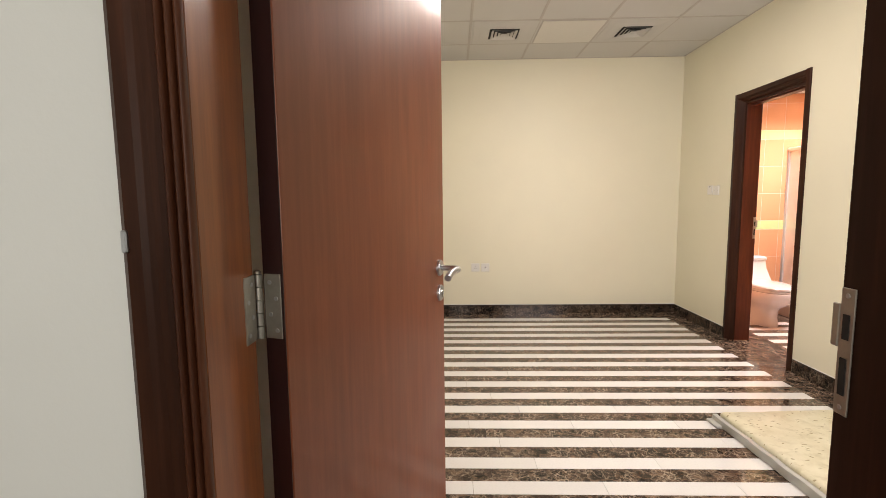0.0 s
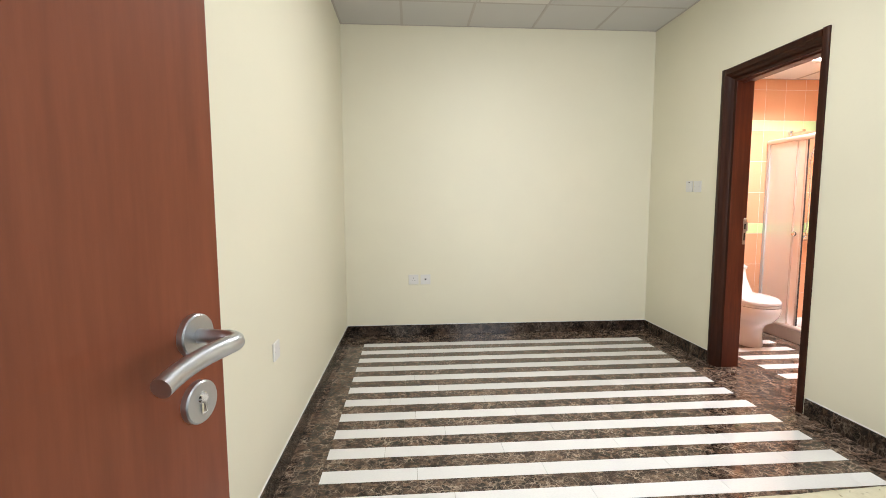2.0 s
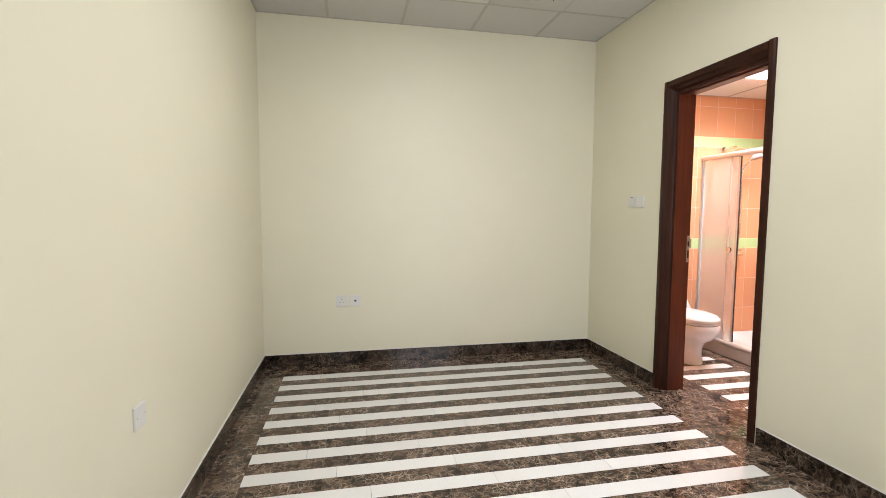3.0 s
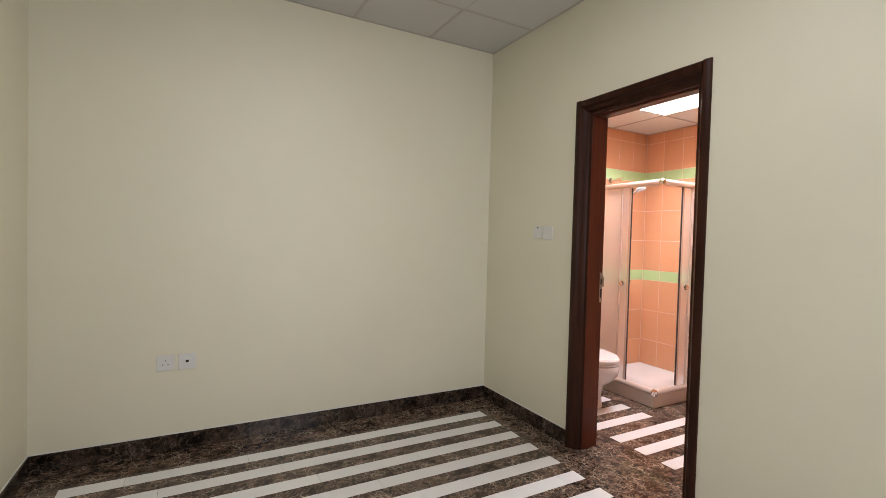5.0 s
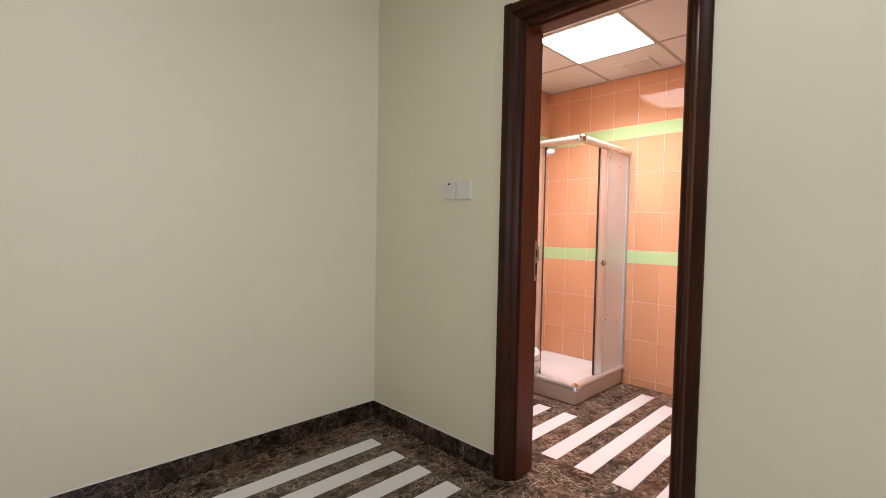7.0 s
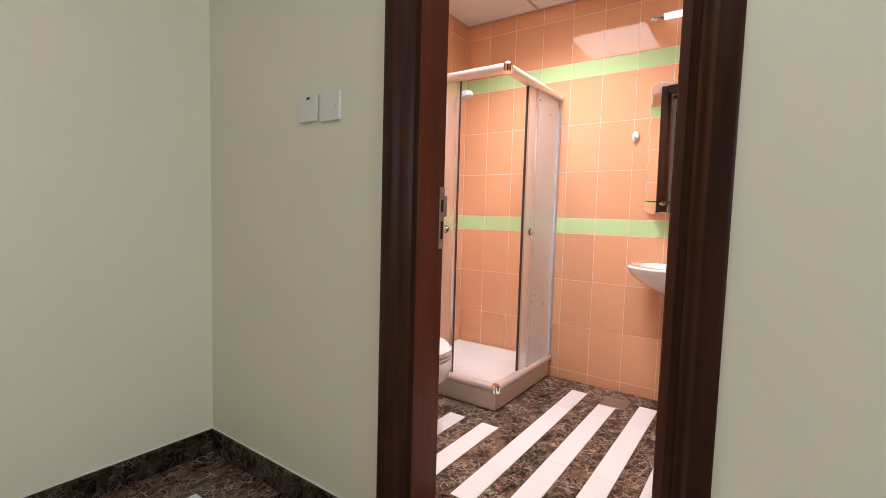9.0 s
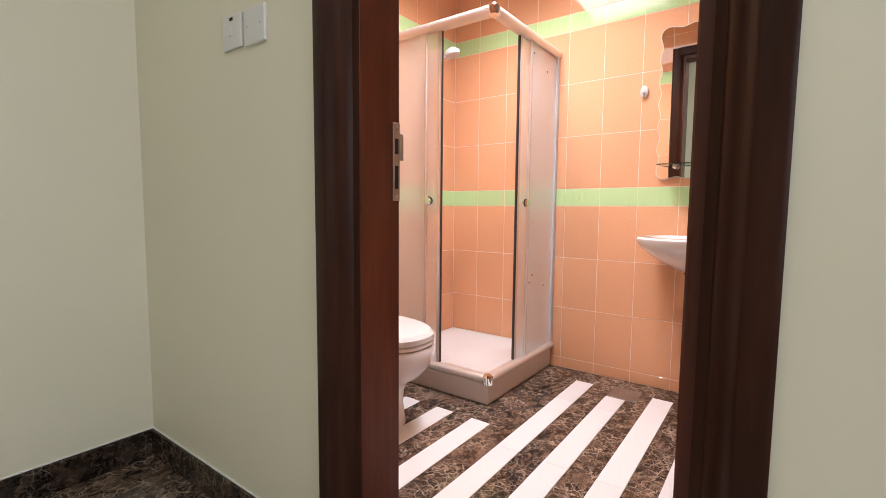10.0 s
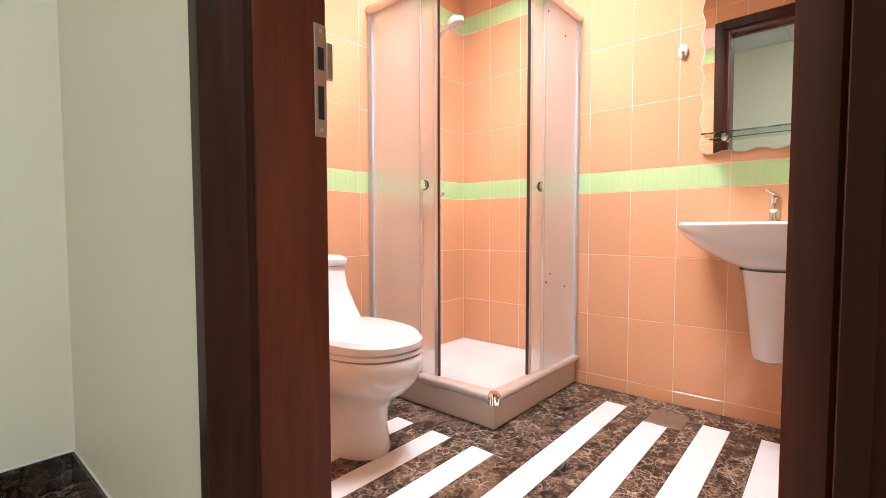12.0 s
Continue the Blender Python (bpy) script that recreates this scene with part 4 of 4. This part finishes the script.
for y in (-0.04, 0.04):
    part("screw", disc(bmesh.new(), (0, y, 0.0015), (0, 0, 1), 0.006, 0.001, 12, 0.0003), M_CHROME, drain)

# ---- pieces: floor tiles ----
def piece_mesh(name, sx, sy, sz, bevel, material):
    bm = bmesh.new()
    b = bevel
    ring = lambda i, z: [(-sx / 2 + i, -sy / 2 + i, z), (sx / 2 - i, -sy / 2 + i, z), (sx / 2 - i, sy / 2 - i, z), (-sx / 2 + i, sy / 2 - i, z)]
    loft(bm, [ring(0, -sz), ring(0, -b), ring(b, 0)])
    me = bpy.data.meshes.new(name)
    bmesh.ops.recalc_face_normals(bm, faces=bm.faces)
    bm.to_mesh(me)
    bm.free()
    me.materials.append(material)
    return me


MESHES = {}
def piece(name, parent, x0, x1, y0, y1, z, material, gap=0.0008, bevel=0.0006):
    sx, sy = round(x1 - x0 - 2 * gap, 4), round(y1 - y0 - 2 * gap, 4)
    if sx < 0.01 or sy < 0.01:
        return
    key = (name, sx, sy, material.name)
    if key not in MESHES:
        MESHES[key] = piece_mesh(name, sx, sy, 0.007, bevel, material)
    ob = new(name, MESHES[key])
    ob.parent = parent
    ob.location = ((x0 + x1) / 2, (y0 + y1) / 2, z)
    return ob


def lay(name, parent, x0, x1, y0, y1, z, material, length, start=0.0):
    """A row of tiles along x."""
    a, b = x0, x0 + (start or length)
    while a < x1 - 0.001:
        piece(name, parent, a, min(b, x1), y0, y1, z, material)
        a, b = b, b + length


SX0, SX1, SY1, PITCH, SWID = 0.012, 2.712, 5.740, 0.2105, 0.103
y = SY1
rows = 0
while y - SWID > YS + 0.12:
    lay("stripe_tile", FLOOR, SX0, SX1, y - SWID, y, 0.0, M_STRIPE, 0.64, 0.30 + 0.17 * (rows % 3))
    if y - PITCH - SWID > YS + 0.12:
        lay("marble_tile", FLOOR, SX0, SX1, y - PITCH, y - SWID, 0.0, M_MARBLE, 0.64, 0.40)
    y_last = y - SWID
    y -= PITCH
    rows += 1
lay("marble_tile", FLOOR, XW, XE, SY1, YN, 0.0, M_MARBLE, 0.62, 0.5)
lay("marble_tile", FLOOR, XW, XE, YS - 0.02, y_last, 0.0, M_MARBLE, 0.62, 0.3)
yy = y_last
while yy < SY1 - 0.001:
    piece("marble_tile", FLOOR, XW, SX0, yy, min(yy + 0.62, SY1), 0.0, M_MARBLE)
    piece("marble_tile", FLOOR, SX1, XE, yy, min(yy + 0.62, SY1), 0.0, M_MARBLE)
    yy += 0.62
piece("marble_tile", FLOOR, XE, BX0 + 0.02, D0, D1, 0.0, M_MARBLE)
piece("marble_tile", FLOOR, E0, E1, HALL_Y, YS - 0.02, 0.0, M_MARBLE)

# bathroom floor
BS0, BS1 = 3.36, 4.81
tops = [5.632, 5.420, 5.208, 4.980, 4.769, 4.556, 4.345, 4.135, 3.925, 3.715]
for k, yt in enumerate(tops):
    yb = yt - 0.103
    if k < 3:
        lay("stripe_tile", BFLOOR, BS0, 4.010, yb, yt, BZ, M_STRIPE, 0.65)
        nxt = tops[k + 1]
        lay("marble_tile", BFLOOR, BS0, 4.010, max(nxt, 4.98), yb, BZ, M_MARBLE, 0.65)
    else:
        end = 4.683 if k == 4 else BS1
        lay("stripe_tile", BFLOOR, BS0, end, yb, yt, BZ, M_STRIPE, 0.64, 0.5)
        nxt = tops[k + 1] if k + 1 < len(tops) else BY0
        lay("marble_tile", BFLOOR, BS0, BS1 if k != 4 else 4.683, nxt, yb, BZ, M_MARBLE, 0.64, 0.3)
piece("marble_tile", BFLOOR, 4.683, BS1, 4.556, 4.616, BZ, M_MARBLE)
lay("marble_tile", BFLOOR, BX0 + 0.02, 4.010, 5.632, YN, BZ, M_MARBLE, 0.6)
lay("marble_tile", BFLOOR, 4.010, SX + 0.02, 4.980, YN, BZ, M_MARBLE, 0.4)
lay("marble_tile", BFLOOR, SX + 0.02, BX1, 4.980, SY + 0.03, BZ, M_MARBLE, 0.31)
for a, b in ((3.25, 3.9), (3.9, 4.616), (4.764, 4.98)):
    piece("marble_tile", BFLOOR, BS1, BX1, a, b, BZ, M_MARBLE)
piece("marble_tile", BFLOOR, 4.847, BX1, 4.616, 4.764, BZ, M_MARBLE)
for a, b in ((3.25, 3.9), (3.9, 4.5), (4.5, 5.1), (5.1, 5.632)):
    piece("marble_tile", BFLOOR, BX0 + 0.02, BS0, a, b, BZ, M_MARBLE)

# ---- pieces: wall tiles of the bathroom ----
ROWS = [(BZ, 0.036, 0), (0.036, 0.362, 0), (0.362, 0.684, 0), (0.684, 1.010, 0), (1.010, 1.117, 1), (1.117, 1.437, 0), (1.437, 1.757, 0), (1.757, 2.070, 0), (2.070, 2.174, 1), (2.174, 2.482, 0), (2.482, BH, 0)]
TW = 0.216


def tile_wall(parent, columns, m, skip=None):
    """Tiles of one wall; m takes (u along the wall, height) to the world."""
    for a, b in columns:
        for z0, z1, band in ROWS:
            if skip and b > skip[0] and a < skip[1] and z0 < skip[2]:
                lo, hi = max(a, skip[0]), min(b, skip[1])
                spans = [(a, lo, z0, z1), (hi, b, z0, z1), (lo, hi, max(z0, skip[2]), z1)]
            else:
                spans = [(a, b, z0, z1)]
            for u0, u1, v0, v1 in spans:
                if u1 - u0 < 0.02 or v1 - v0 < 0.02:
                    continue
                name, mat = ("border_tile", M_GREEN) if band else ("tile", M_ORANGE)
                g = 0.0017
                key = (name, round(u1 - u0, 3), round(v1 - v0, 3))
                if key not in MESHES:
                    if band:
                        bm = bmesh.new()
                        w, h = u1 - u0 - 2 * g, v1 - v0 - 2 * g
                        n = 7
                        for k in range(n):
                            p, q = -w / 2 + w * k / n, -w / 2 + w * (k + 1) / n
                            c = 0.0004
                            rg = lambda i, z: [(p + i, -h / 2 + i, z), (q - i, -h / 2 + i, z), (q - i, h / 2 - i, z), (p + i, h / 2 - i, z)]
                            loft(bm, [rg(0, -0.006), rg(0, -c * 2), rg(c, 0)], cap=False)
                        bm.verts.ensure_lookup_table()
                        for k in range(n):
                            base = k * 12 + 8
                            bm.faces.new([bm.verts[base + j] for j in range(4)])
                        bmesh.ops.recalc_face_normals(bm, faces=bm.faces)
                        me = bpy.data.meshes.new(name)
                        bm.to_mesh(me)
                        bm.free()
                        me.materials.append(mat)
                        MESHES[key] = me
                    else:
                        MESHES[key] = piece_mesh(name, u1 - u0 - 2 * g, v1 - v0 - 2 * g, 0.006, 0.0008, mat)
                ob = new(name, MESHES[key])
                ob.parent = parent
                ob.matrix_basis = m((u0 + u1) / 2, (v0 + v1) / 2) @ pose(0, 0, 0, random.uniform(-0.06, 0.06), random.uniform(-0.06, 0.06))


def columns(lo, hi, anchor):
    k0 = math.floor((lo - anchor) / TW)
    cuts = [lo] + [anchor + TW * k for k in range(k0, k0 + 40) if lo + 0.01 < anchor + TW * k < hi - 0.01] + [hi]
    return list(zip(cuts, cuts[1:]))


T = 0.0012
tile_wall(bpy.data.objects["wall_bath_east"], columns(BY0, YN - T, 4.504), lambda u, v: Matrix(((0, 0, -1, BX1 - T), (-1, 0, 0, u), (0, 1, 0, v), (0, 0, 0, 1))))
tile_wall(bpy.data.objects["wall_bath_north"], columns(BX0 + T, BX1 - T, BX1), lambda u, v: Matrix(((1, 0, 0, u), (0, 0, -1, YN - T), (0, 1, 0, v), (0, 0, 0, 1))))
tile_wall(bpy.data.objects["wall_bath_west"], columns(BY0, YN - T, 4.98), lambda u, v: Matrix(((0, 0, 1, BX0 + T), (1, 0, 0, u), (0, 1, 0, v), (0, 0, 0, 1))), (D0 - 0.113, D1 + 0.103, DH + 0.103))
tile_wall(bpy.data.objects["wall_bath_south"], columns(BX0 + T, BX1 - T, BX1), lambda u, v: Matrix(((-1, 0, 0, u), (0, 0, 1, BY0 + T), (0, 1, 0, v), (0, 0, 0, 1))))
